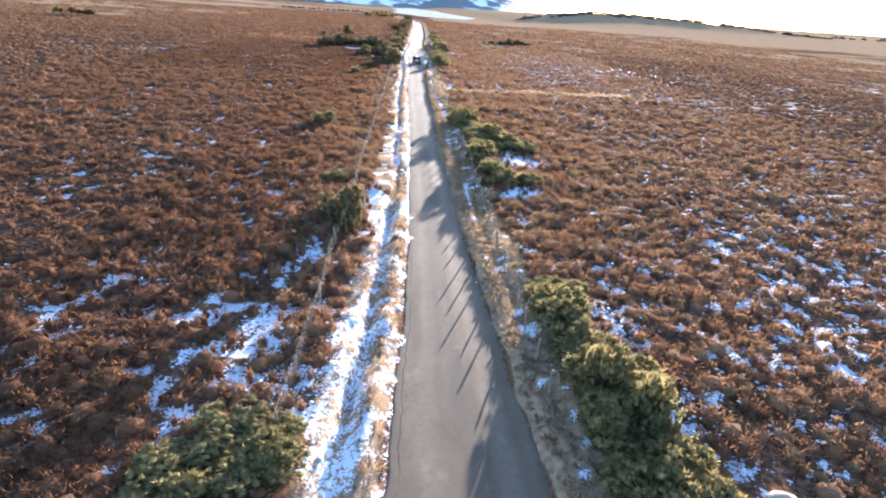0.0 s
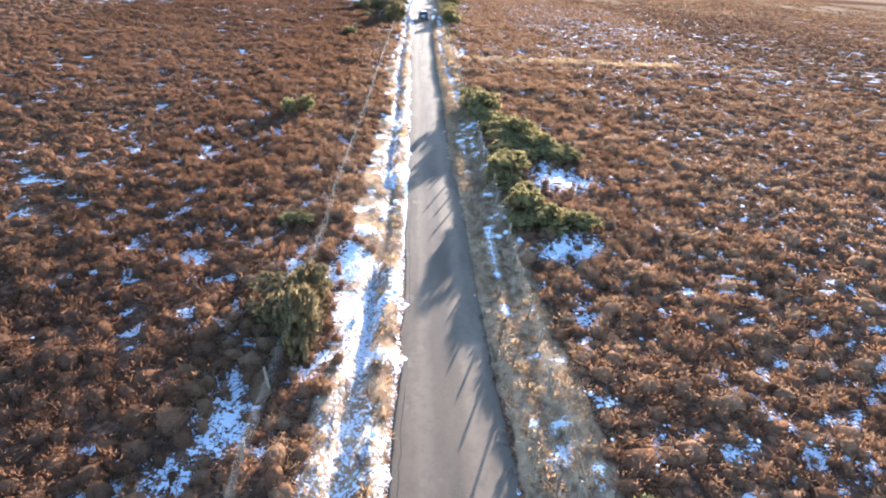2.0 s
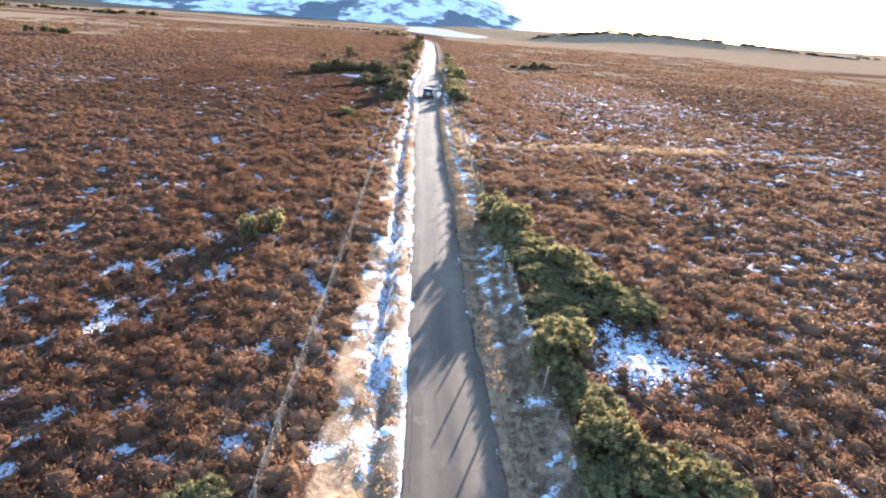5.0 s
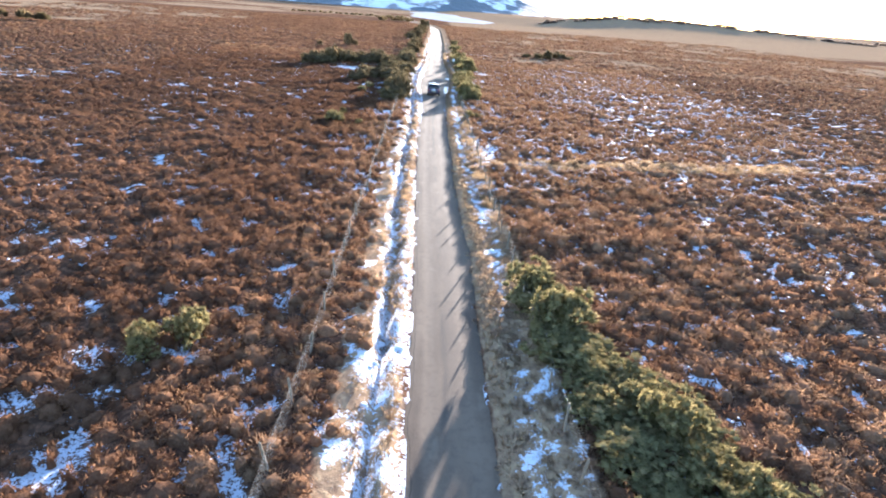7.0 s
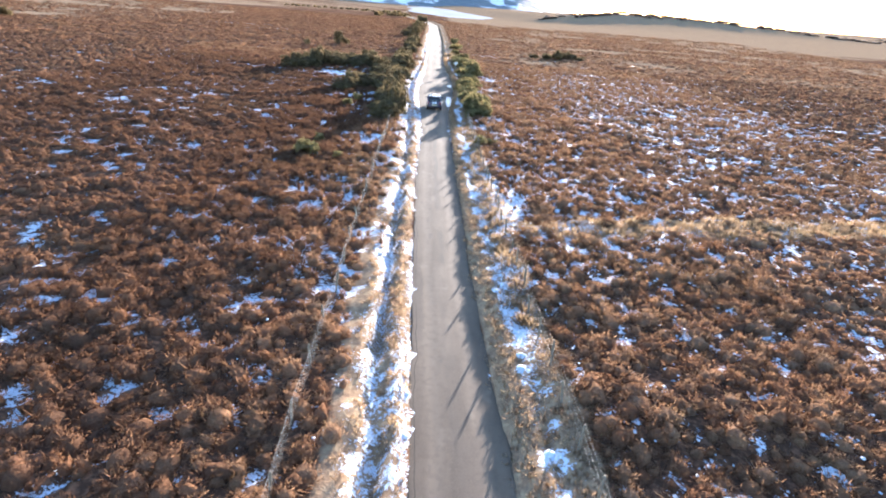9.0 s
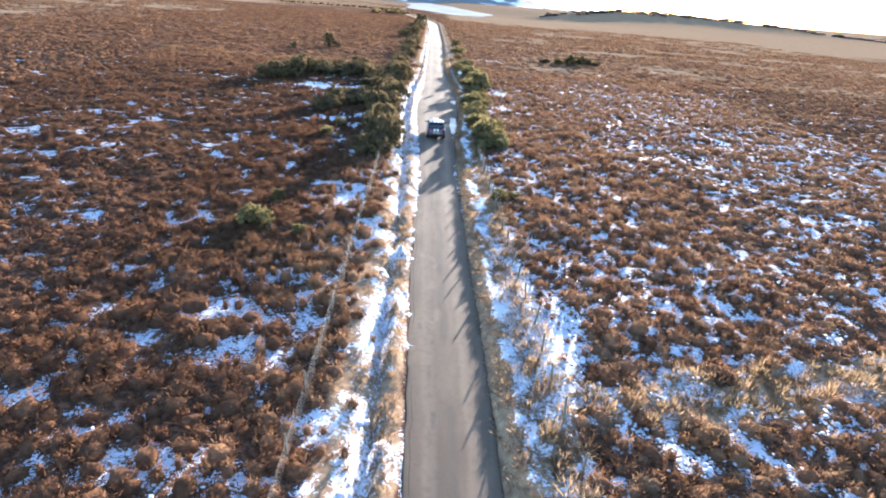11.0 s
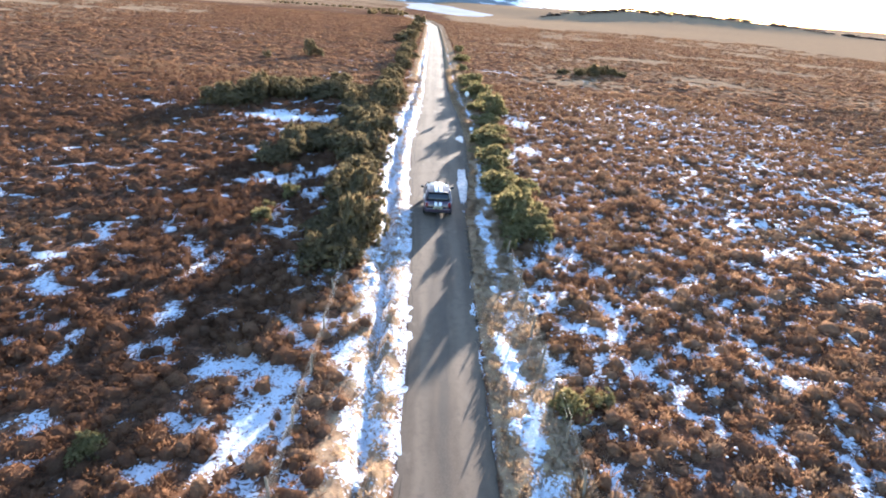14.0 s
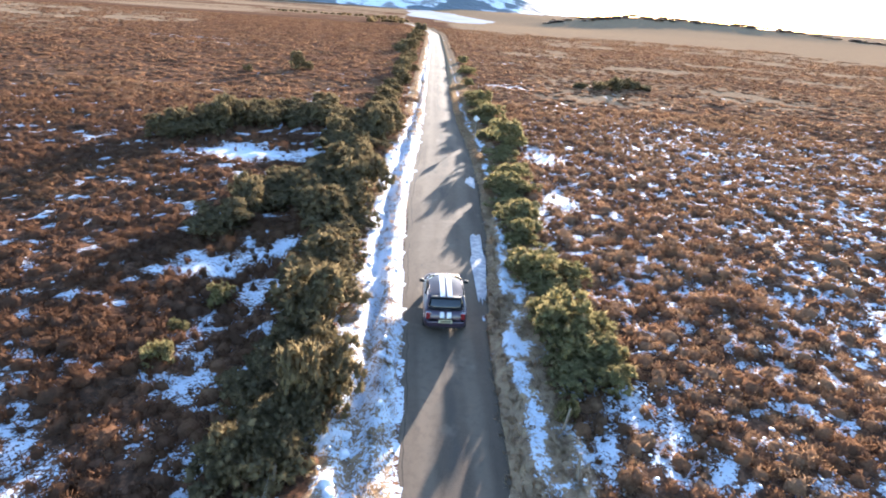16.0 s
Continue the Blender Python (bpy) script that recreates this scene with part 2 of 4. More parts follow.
def along(knots, y):
    """A soft line through its knots."""
    a, b = [k[0] for k in knots], [k[1] for k in knots]
    y = np.asarray(y, float)
    return (np.interp(y - 3, a, b) + 2 * np.interp(y, a, b) + np.interp(y + 3, a, b)) / 4


def road_left(y):
    """The lane runs along y, widens at two passing places and bends away far off."""
    return along(LANE_LEFT, y)


def road_right(y):
    return along(LANE_RIGHT, y)


BANK_WIDTH = [(-60, 2.2), (20, 2.2), (28, 1.9), (34, 1.3), (50, 1.4), (60, 1.55), (75, 1.55), (90, 1.4), (101, 1.35), (107, 1.9), (113, 2.0), (120, 1.75), (126, 1.8), (138, 2.1), (150, 1.8), (170, 1.3), (230, 1.2), (400, 1.2)]


def bank_width(y):
    """How wide the snowy bank and ditch beside the lane are."""
    return along(BANK_WIDTH, y)


def road_middle(y):
    return (road_left(y) + road_right(y)) / 2


# broad snow patches: x, y, reach across, reach along, amount
SNOW = []
# along the lane
SNOW += [(-4.2, 13.5, 1.4, 2, 0.6), (8.6, 17.5, 0.9, 1.8, 0.75), (8.8, 12.5, 1.6, 1.8, 0.6), (-4, 31, 1.2, 2.6, 0.8), (8.6, 43.5, 1.5, 2.4, 0.85), (7.8, 34.6, 1.8, 1.6, 0.85), (7, 29.6, 1, 1.4, 0.6), (6.2, 47, 0.8, 1.4, 0.4), (6, 84.5, 1.3, 3.6, 0.85), (8.5, 80.4, 2.4, 0.8, 0.7), (6, 93, 1.2, 3, 0.45), (4.3, 72, 0.8, 3.5, 0.6)]
# the moor to the left, first stretch
SNOW += [(-10.3, 20.4, 0.9, 0.7, 0.64), (-8.9, 20.9, 0.8, 0.6, 0.51), (-5.6, 21.8, 1.1, 0.6, 0.68), (-4.9, 23.8, 0.9, 0.8, 0.59), (-5, 17.2, 1.2, 0.8, 0.68), (-4.6, 19.2, 0.7, 0.7, 0.51), (-14.1, 18.9, 1.2, 0.6, 0.51), (-11.4, 17.1, 1.2, 0.6, 0.55), (-17.2, 28.3, 1.6, 0.8, 0.51), (-13.6, 24.6, 1, 0.6, 0.42), (-8.9, 49.2, 0.7, 0.5, 0.68), (-7.9, 39.4, 0.5, 0.6, 0.51), (-10.9, 33.9, 0.8, 0.6, 0.51), (-7.4, 32.4, 1, 0.5, 0.55)]
# the moor to the left, second stretch
SNOW += [(-26, 57.2, 2.4, 1.2, 0.5), (-11.2, 50.6, 0.8, 0.8, 0.75), (-8.9, 51.1, 0.9, 0.5, 0.7), (-8.6, 48.7, 1, 1, 0.85), (-4.5, 49, 0.7, 0.7, 0.7), (-10.6, 52.9, 0.6, 0.5, 0.6), (-4.8, 57.4, 0.7, 1, 0.7), (-9, 57.8, 1.1, 0.5, 0.6), (-5.7, 75.4, 1.6, 2, 0.55), (-4.9, 66.1, 0.8, 0.8, 0.6), (-19.5, 63.3, 2.2, 0.8, 0.5), (-10.6, 87.6, 1, 0.9, 0.62), (-8, 87.7, 1.3, 0.9, 0.62), (-4.4, 86.8, 0.6, 2.4, 0.62)]
# the moor to the left, last stretch
SNOW += [(-6.2, 81.4, 2.4, 1.1, 0.72), (-4.6, 84.4, 0.9, 2.0, 0.72), (-7.8, 86.9, 1.6, 0.7, 0.66), (-14.8, 87.3, 1.2, 0.8, 0.5), (-17.9, 94.5, 2, 1, 0.5), (-4.7, 98.8, 0.7, 2, 0.55), (-13, 113.3, 0.9, 0.7, 0.74), (-11.1, 113.2, 0.7, 0.8, 0.74), (-13.9, 115.7, 1, 0.5, 0.5), (-7.6, 109.8, 0.8, 0.9, 0.74), (-6.2, 109.2, 0.7, 0.8, 0.74), (-9.8, 108.9, 1.6, 0.7, 0.74), (-8, 114.1, 1, 0.7, 0.74), (-13.9, 119.7, 1.2, 0.5, 0.55)]
# pools of snow beside the left bank
SNOW += [(-4.6, 25.5, 0.8, 0.7, 0.95), (-4.4, 23.6, 0.9, 1.1, 1), (-5.2, 22.2, 0.8, 0.6, 0.9), (-4.4, 18.8, 0.8, 0.8, 0.9), (-4.6, 16.4, 0.9, 0.7, 0.9), (-1.9, 17.4, 1.1, 1.3, 0.9), (-2.2, 15, 0.8, 0.8, 0.8), (-1.9, 32.6, 1, 1.8, 1), (-1.8, 29.5, 0.7, 1.6, 0.9), (-4.1, 32.4, 0.8, 0.6, 0.8), (-8.7, 48.6, 0.7, 0.9, 1), (-9.6, 50.9, 1.6, 0.4, 0.8), (-5, 57, 0.8, 0.9, 0.8), (-4.6, 49, 0.5, 0.7, 0.9)]
# between the tall bushes
SNOW += [(-7.9, 122.2, 1.3, 0.7, 1), (-10.3, 121.4, 1.4, 0.9, 0.95), (-8.2, 114.8, 1, 0.8, 0.85), (-9.1, 121.4, 1.8, 1, 0.9), (-6.6, 118.4, 1.1, 1.7, 0.95), (-7.4, 111.7, 0.7, 0.4, 0.7), (-18.4, 139.8, 1.6, 1.3, 0.9), (-14.4, 141.9, 2.6, 1.7, 1), (-8.8, 141.6, 1.6, 1.6, 1), (-12.4, 133.2, 1, 1.2, 0.7), (-11, 127, 1.2, 0.8, 0.5)]
SNOW += [(4.3, 69, 0.6, 2.4, 0.8), (4.4, 75, 0.7, 2.6, 0.9), (4.6, 80, 0.8, 2.4, 0.9), (5, 88, 0.8, 3, 0.7)]
# beside the last stretch
SNOW += [(-9.7, 107.6, 1.1, 0.9, 0.74), (-4.3, 106.8, 0.8, 0.7, 0.74), (-4.9, 104.2, 0.5, 0.4, 0.74), (-4.9, 102.7, 0.5, 0.4, 0.74), (-2.5, 106.6, 0.8, 0.7, 0.74), (-7.8, 103.5, 0.4, 0.4, 0.74), (-10.7, 103.7, 0.5, 0.4, 0.74), (-9.4, 103.1, 0.7, 0.6, 0.74), (-9.3, 108.4, 0.9, 0.7, 0.74), (-6, 105.8, 0.5, 0.4, 0.74)]
SNOW += [(7.2, 112.8, 1.1, 0.9, 0.62), (6.1, 110.9, 0.6, 0.5, 0.62), (6.7, 107.9, 0.7, 0.6, 0.62), (8.9, 109.5, 0.6, 0.5, 0.62), (8.4, 111.1, 0.8, 0.6, 0.62), (7.2, 105.6, 0.6, 0.5, 0.62), (12.3, 109, 1, 0.8, 0.62), (5.6, 107.8, 0.6, 0.5, 0.62), (6.3, 103.5, 0.5, 0.4, 0.62), (12.5, 104.2, 0.6, 0.5, 0.62), (20.7, 112.7, 0.7, 0.6, 0.62), (20.6, 118.4, 1.4, 1.1, 0.62), (16, 106.2, 0.5, 0.4, 0.62), (9.7, 107.5, 0.7, 0.5, 0.62), (10.7, 113.1, 0.7, 0.6, 0.62), (12.5, 112.3, 0.7, 0.6, 0.62), (23.6, 119.5, 1.1, 0.9, 0.62)]
# the moor to the right
SNOW += [(19.2, 37.5, 1.2, 0.6, 0.5), (25.6, 46, 1.8, 0.8, 0.5), (12, 43, 0.9, 1, 0.6), (8.6, 58.4, 1, 0.7, 0.75), (12.8, 57, 0.9, 0.7, 0.6), (14.5, 78.9, 1.6, 1.2, 0.6), (27.4, 74.6, 4, 1.2, 0.35), (20.6, 58.8, 1, 0.6, 0.5), (7.8, 52.4, 0.5, 0.4, 0.6), (13.5, 122, 1.1, 0.6, 0.55), (25.9, 127.8, 2, 1.6, 0.5), (8.1, 119.2, 1.1, 0.6, 0.9), (7.2, 112.6, 1.3, 1.2, 0.75), (8, 111.4, 1.2, 1, 0.7)]
# the moor to the right, far
SNOW += [(5.9, 109.8, 0.6, 1.2, 0.6), (17.1, 122.1, 1.2, 0.7, 0.5), (8.6, 110.4, 1.5, 0.8, 0.6), (7.9, 130.6, 1.2, 1.2, 0.8), (10.1, 135.6, 1.1, 2.6, 0.45), (9.9, 146.9, 1.4, 3.2, 0.5), (32.8, 160.4, 3, 6, 0.5), (31, 138.1, 3, 1.4, 0.35), (14, 190, 5, 5, 0.8), (33, 198, 5, 1.6, 0.85), (16, 232, 9, 6, 0.8), (-62, 250, 16, 5, 0.95)]


# pools beside the bushes, the lane and the ditch
SNOW += [(8.8, 42.8, 2.3, 2.4, 1.0), (11.0, 42.8, 1.0, 1.4, 0.8), (7.2, 34.0, 2.1, 1.1, 1.0), (8.2, 19.0, 0.6, 1.6, 0.9), (6.8, 29.0, 0.5, 1.2, 0.8), (-9.4, 120.3, 2.0, 1.0, 1.25), (-6.5, 123.4, 0.9, 1.3, 1.2), (-5.8, 119.0, 0.7, 1.4, 1.1), (-6.5, 118.2, 0.8, 1.9, 1.0), (-13.8, 140.2, 5.4, 1.9, 1.35), (-8.8, 141.0, 1.5, 1.5, 1.2), (-18.6, 139.6, 1.2, 0.8, 0.9), (9.6, 132.5, 1.4, 2.6, 1.05), (10.8, 145.0, 1.7, 3.8, 1.05), (6.9, 128.6, 1.0, 1.4, 0.8), (7.2, 111.8, 0.9, 1.2, 0.8)]
SNOW += [(4.4, 86.0, 1.2, 6.0, 0.85), (5.2, 83.0, 1.3, 2.8, 1.15), (4.4, 92.0, 0.8, 5.0, 0.8), (6.6, 80.0, 1.6, 0.9, 0.8), (13.8, 78.4, 1.8, 0.6, 0.7), (-6.0, 76.2, 1.8, 0.8, 0.8), (-5.2, 74.0, 1.2, 1.6, 0.7), (-7.2, 84.8, 1.6, 1.2, 0.6), (33.0, 262.0, 10, 6, 0.8), (-48.0, 236.0, 12, 5, 0.9), (26.0, 150.0, 2.5, 10, 0.45)]


def flecks(x, y):
    """Above zero where one of the many small snow patches lies; broad swathes have more of them."""
    u, v = 0.85 * x + 0.53 * y, -0.53 * x + 0.85 * y
    k = np.where(x > 1.4, 2.1, 1.3)
    f = 0.55 * value_noise(u * k, v * k, 1.1, 101) + 0.45 * value_noise((v + 7) * k, (u - 3) * k, 0.5, 102)
    left = (0.15 + 0.09 * smooth(y, 66, 84)) * (1 - 0.5 * smooth(-x, 10, 20) + 0.25 * smooth(y, 96, 104) - 0.4 * smooth(y, 112, 128))
    right = 0.11 + 0.12 * smooth(32 - y, 0, 12) * smooth(x, 7, 10) + 0.28 * smooth(y, 70, 82) * smooth(134 - y, 0, 16) + 0.07 * smooth(y, 112, 130) * smooth(180 - y, 0, 20) * smooth(x, 8, 14)
    share = np.where(x < 1.4, left, right)
    share = share * (0.35 + 1.3 * value_noise(x, y, 9.0, 103)) * (1 - 0.8 * smooth(y, 140, 190)) * (1 - 0.5 * smooth(np.abs(x), 34, 70))
    return f - 0.5 - 0.142 * (-0.22 - 0.62 * np.log(np.maximum(share, 0.004)))


def ditch_line(x, y):
    """How far from the lane its winding ditch lies."""
    return 0.62 * bank_width(y) + 0.3 * (value_noise(x * 0.05, y, 3.0, 46) - 0.5) + 0.2 * (value_noise(x * 0.05, y, 0.9, 47) - 0.5)


def snow_amount(x, y):
    """How much snow lies at a place: patches, drifts in hollows and the strips beside the road."""
    fleck = flecks(x, y)
    s = 0.08 + 0.60 * smooth(fleck, -0.04, 0.07) - 0.3 * smooth(y, 170, 230)
    drift = np.zeros_like(s)
    for px, py, rx, ry, amount in SNOW:
        d = ((x - px) / rx) ** 2 + ((y - py) / ry) ** 2
        drift = np.maximum(drift, amount * np.exp(-d ** 1.5))
    s = np.maximum(s, 0.08 + 0.60 * drift + 0.5 * drift * np.clip(fleck + 0.12, -0.2, 0.1) - 0.15 * smooth(y, 170, 230))
    left, right = road_left(y) - x, x - road_right(y)
    wavy = 0.7 * (value_noise(x * 0.2, y, 1.1, 13) - 0.5) + 0.5 * (value_noise(x * 0.2, y, 4.0, 14) - 0.5)
    limit = bank_width(y)
    strip = smooth(left, -0.25, -0.1) * smooth(limit - left + wavy, -0.3, 0.3)
    sods = smooth(value_noise(x, y, 0.55, 104) * 0.6 + value_noise(x, y * 0.6, 1.4, 105) * 0.4, 0.36, 0.52) * smooth(left, 0.1, 0.25) * smooth(-left, -0.95, -0.75)
    thick = -0.42 * sods * (1 - 0.65 * smooth(y, 101, 109)) + 0.31 + 0.07 * smooth(y, 101, 109) - 0.04 * smooth(-y, -22, -14) + 0.18 * smooth(y, 115, 123) * smooth(158 - y, 0, 16) + 0.28 * value_noise(x, y, 1.6, 9) - 0.22 * smooth(value_noise(x, y, 5.0, 31), 0.5, 0.8) * smooth(118 - y, 0, 10) - (0.1 + 0.4 * smooth(y, 103, 110)) * np.exp(-((left - ditch_line(x, y)) / 0.08) ** 2) * value_noise(x, y, 1.3, 17)
    s = s * (1 - strip) + strip * np.maximum(s, thick + 0.12)
    thread = 0.95 + 0.7 * (value_noise(x * 0.1, y, 3.4, 15) - 0.5) + 0.35 * (value_noise(x * 0.1, y, 1.1, 18) - 0.5)
    wide = 0.02 + 0.36 * value_noise(x * 0.1, y, 1.9, 16)
    verge = smooth(wide - np.abs(right - thread), -0.10, 0.10)
    s = s + verge * (0.14 + 0.30 * smooth(value_noise(x * 0.1, y, 5.0, 12), 0.3, 0.6) + 0.16 * smooth(y, 66, 76)) - 0.22 * smooth(right, 1.35, 1.6) * smooth(-right, -2.5, -2.0) * smooth(y, 92, 99)
    s = s - 0.6 * smooth(right, -0.2, 0.0) * smooth(-right, -0.6, -0.4)
    return s


def hollows(x, y):
    """Small humps that stand clear of the snow, about zero on the mean."""
    return 0.27 * value_noise(x, y, 1.4, 21) + 0.13 * value_noise(x, y, 0.62, 22) - 0.20


def hummocks(x, y):
    return 0.27 * value_noise(x, y, 1.4, 21) + 0.10 * value_noise(x, y, 0.62, 22) + 0.22 * value_noise(x, y, 5.0, 23)


def ground_height(x, y):
    """The lie of the land, with the road's bed, its ditch and banks."""
    left, right = road_left(y) - x, x - road_right(y)
    away = np.maximum(left, right)
    moor = 0.12 + hummocks(x, y)
    line = ditch_line(x, y)
    ditch = -0.50 * np.exp(-((left - line) / 0.22) ** 2) * (0.45 + 0.9 * value_noise(x * 0.3, y, 2.4, 41))
    bank = 0.46 * np.exp(-((left - 0.55) / 0.27) ** 2) * (0.1 + 0.85 * value_noise(x, y, 0.9, 42) + 0.6 * value_noise(x, y, 0.5, 44))
    lip = 0.32 * smooth(right, 0.02, 0.35) * smooth(-right, -1.3, -0.5) * (0.75 + 0.5 * value_noise(x, y, 1.2, 43))
    z = moor * smooth(away, 0.25, 1.9) + ditch + bank + lip - 0.03 * smooth(-away, -0.06, 0.02)
    near = smooth(np.abs(x - 1.4), 2, 60)
    far = smooth(np.hypot(x, y - 60), 300, 900)
    z = z + far * (4.0 * value_noise(x, y, 260.0, 51) - 2.0) * near
    z = z - 10.5 * smooth(y, 480, 980) * smooth(380 - 0.1 * y - x, 0, 160) * smooth(x + 1500, 0, 600)
    ridge = np.exp(-(((y - 1010 + 0.28 * x) / 90.0) ** 2)) * smooth(x, 60, 300) * smooth(640 - x, 0, 260)
    z = z + 13.0 * ridge
    return z


def dry_amount(x, y):
    """Where pale dry grass grows instead of heather; far right it also paints in the glare."""
    left, right = road_left(y) - x, x - road_right(y)
    d = 0.10 + 0.30 * value_noise(x, y, 14.0, 61)
    d = d + 0.7 * smooth(right, -0.2, 0.1) * smooth(-right, -2.7, -2.1) + 0.5 * smooth(left, -0.2, 0.1) * smooth(-left, -2.6, -2.1)
    d = d + 0.6 * np.exp(-(((y - 80.0 - 0.13 * (x - 8)) / 1.5) ** 2)) * smooth(x, 4, 7) * (0.6 + 0.7 * value_noise(x, y, 2.2, 64))
    bands = value_noise(x * 0.25, y, 40.0, 62)
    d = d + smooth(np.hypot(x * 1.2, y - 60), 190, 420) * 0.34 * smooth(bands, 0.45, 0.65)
    # far right: grass laid thicker so its pale colour carries the sun's glare
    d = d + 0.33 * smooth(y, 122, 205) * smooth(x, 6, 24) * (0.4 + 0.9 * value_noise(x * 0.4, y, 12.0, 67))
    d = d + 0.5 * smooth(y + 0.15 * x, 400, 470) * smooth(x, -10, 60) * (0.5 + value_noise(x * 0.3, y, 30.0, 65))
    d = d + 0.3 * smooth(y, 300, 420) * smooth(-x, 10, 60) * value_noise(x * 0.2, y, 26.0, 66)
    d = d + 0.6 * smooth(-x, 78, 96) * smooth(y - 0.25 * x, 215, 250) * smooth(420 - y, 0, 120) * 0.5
    return d


def spread(low, high, fine_low, fine_high, step, growth):
    """Positions along one axis: close together in the middle and wider and wider outside."""
    inner = list(np.arange(fine_low, fine_high + step / 2, step))
    out, s = [], step
    while (out[-1] if out else inner[-1]) < high:
        s *= growth
        out.append((out[-1] if out else inner[-1]) + s)
    down, s = [], step
    while (down[-1] if down else inner[0]) > low:
        s *= growth
        down.append((down[-1] if down else inner[0]) - s)
    return np.array(down[::-1] + inner + out)


def build_ground():
    xs = spread(-3800, 3800, -24, 28, 0.35, 1.07)
    ys = spread(-900, 4200, 7, 150, 0.38, 1.035)
    gx, gy = np.meshgrid(xs, ys)
    x, y = gx.ravel(), gy.ravel()
    snow = snow_amount(x, y)
    snow = snow - hollows(x, y) * 0.5 * smooth(np.maximum(road_left(y) - x, x - road_right(y)), 1.5, 3.0)
    sunk = (0.14 - 0.12 * smooth(y, 96, 110)) * smooth(road_left(y) - x - bank_width(y), 0.3, 1.0)
    z = ground_height(x, y) + (0.05 - sunk) * smooth(snow, 0.4, 0.6)
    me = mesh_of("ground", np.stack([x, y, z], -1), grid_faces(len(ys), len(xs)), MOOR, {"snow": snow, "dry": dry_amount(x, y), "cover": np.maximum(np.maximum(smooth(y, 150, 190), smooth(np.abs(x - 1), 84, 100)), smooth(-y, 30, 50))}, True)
    tagged(new("ground", me), "brown heather moor with melting snow patches reaching the horizon", "moor", kind="structure")


def mended(u, y):
    """Strips of the lane that were patched with other tarmac."""
    out = np.zeros(len(u))
    wob = 0.03 * (value_noise(y, u * 0, 1.5, 76) - 0.5)
    for y0, y1, u0, u1 in [(51.5, 64.0, 0.50, 0.70), (33.0, 35.2, 0.02, 0.12), (26.0, 29.0, 0.02, 0.10), (87.0, 93.2, 0.56, 0.88), (95.5, 98.5, 0.02, 0.10), (6.0, 12.5, 0.03, 0.16), (69.0, 74.0, 0.04, 0.16), (101, 108, 0.3, 0.55)]:
        out = np.maximum(out, smooth(y, y0 - 0.2, y0 + 0.2) * smooth(-y, -y1 - 0.2, -y1 + 0.2) * smooth(u + wob, u0 - 0.015, u0 + 0.015) * smooth(-u - wob, -u1 - 0.015, -u1 + 0.015))
    return out


def build_road():
    ys = np.concatenate([np.arange(-60, 200, 0.3), np.arange(200, 520, 1.5)])
    us = np.concatenate([[0, 0.01], np.linspace(0.03, 0.97, 33), [0.99, 1.0]])
    gu, gy = np.meshgrid(us, ys)
    u, y = gu.ravel(), gy.ravel()
    ragged = 0.10 * (value_noise(y, y * 0, 0.5, 71) - 0.5) + 0.16 * (value_noise(y, y * 0, 2.2, 72) - 0.5)
    ragged2 = 0.10 * (value_noise(y, y * 0, 0.5, 73) - 0.5) + 0.16 * (value_noise(y, y * 0, 2.2, 74) - 0.5)
    x = (road_left(y) + ragged) * (1 - u) + (road_right(y) + ragged2) * u
    z = 0.035 * (1 - (2 * u - 1) ** 2) - 0.012 * (np.exp(-((u - 0.27) / 0.09) ** 2) + np.exp(-((u - 0.74) / 0.09) ** 2)) + 0.012 * (value_noise(x, y, 1.2, 75) - 0.5)
    z = z + 0.012 - 0.05 * ((u < 0.001) | (u > 0.999))
    me = mesh_of("road", np.stack([x, y, z], -1), grid_faces(len(ys), len(us)), ASPHALT, {"across": u, "mended": mended(u, y)}, True)
    tagged(new("road", me), "narrow worn grey tarmac lane with ragged edges", "road", kind="structure")


build_ground()
build_road()


# ---- heather, grass and gorse ----
def kites(rng, base, tip, width):
    """Narrow pointed slips from base to tip, turned at random."""
    n = len(base)
    axis = tip - base
    side = np.cross(axis, rng.normal(size=(n, 3)))
    side /= np.linalg.norm(side, axis=1, keepdims=True) + 1e-9
    low = base + axis * rng.uniform(0.1, 0.5, (n, 1))
    w = np.asarray(width).reshape(-1, 1) * 0.5
    points = np.stack([low + side * w, tip, low - side * w], 1).reshape(-1, 3)
    return points, np.arange(3 * n).reshape(n, 3)


def tufts(rng, x, y, z, radius, height, count, width, lean=0.9):
    """Round tufts of slips; one tint a tuft."""
    n = len(x)
    c = np.repeat(np.stack([x, y, z], -1), count, 0)
    r, h = np.repeat(radius, count), np.repeat(height, count)
    a = rng.uniform(0, 2 * np.pi, n * count)
    q = np.sqrt(rng.uniform(0, 1, n * count))
    out = np.stack([np.cos(a) * q * r, np.sin(a) * q * r, 0 * q], -1)
    base = c + out * 0.55
    tip = c + out * (0.55 + 0.55 * lean) + np.stack([0 * q, 0 * q, h * np.sqrt(np.maximum(0.12, 1 - 0.85 * q * q)) * rng.uniform(0.75, 1.2, n * count)], -1)
    tip[:, :2] += rng.normal(scale=0.05, size=(n * count, 2))
    base[:, 2] -= 0.05
    w = width * rng.uniform(0.6, 1.3, n * count)
    points, faces = kites(rng, base, tip, w)
    tint = np.repeat(np.clip(rng.uniform(0, 1, n), 0, 1), count * 3)
    bulge = np.stack([np.cos(a) * q, np.sin(a) * q, 0.7 + 0 * q], -1) + rng.normal(scale=0.3, size=(n * count, 3))
    bulge /= np.linalg.norm(bulge, axis=1, keepdims=True)
    return points, faces, tint, np.repeat(bulge, 3, 0)


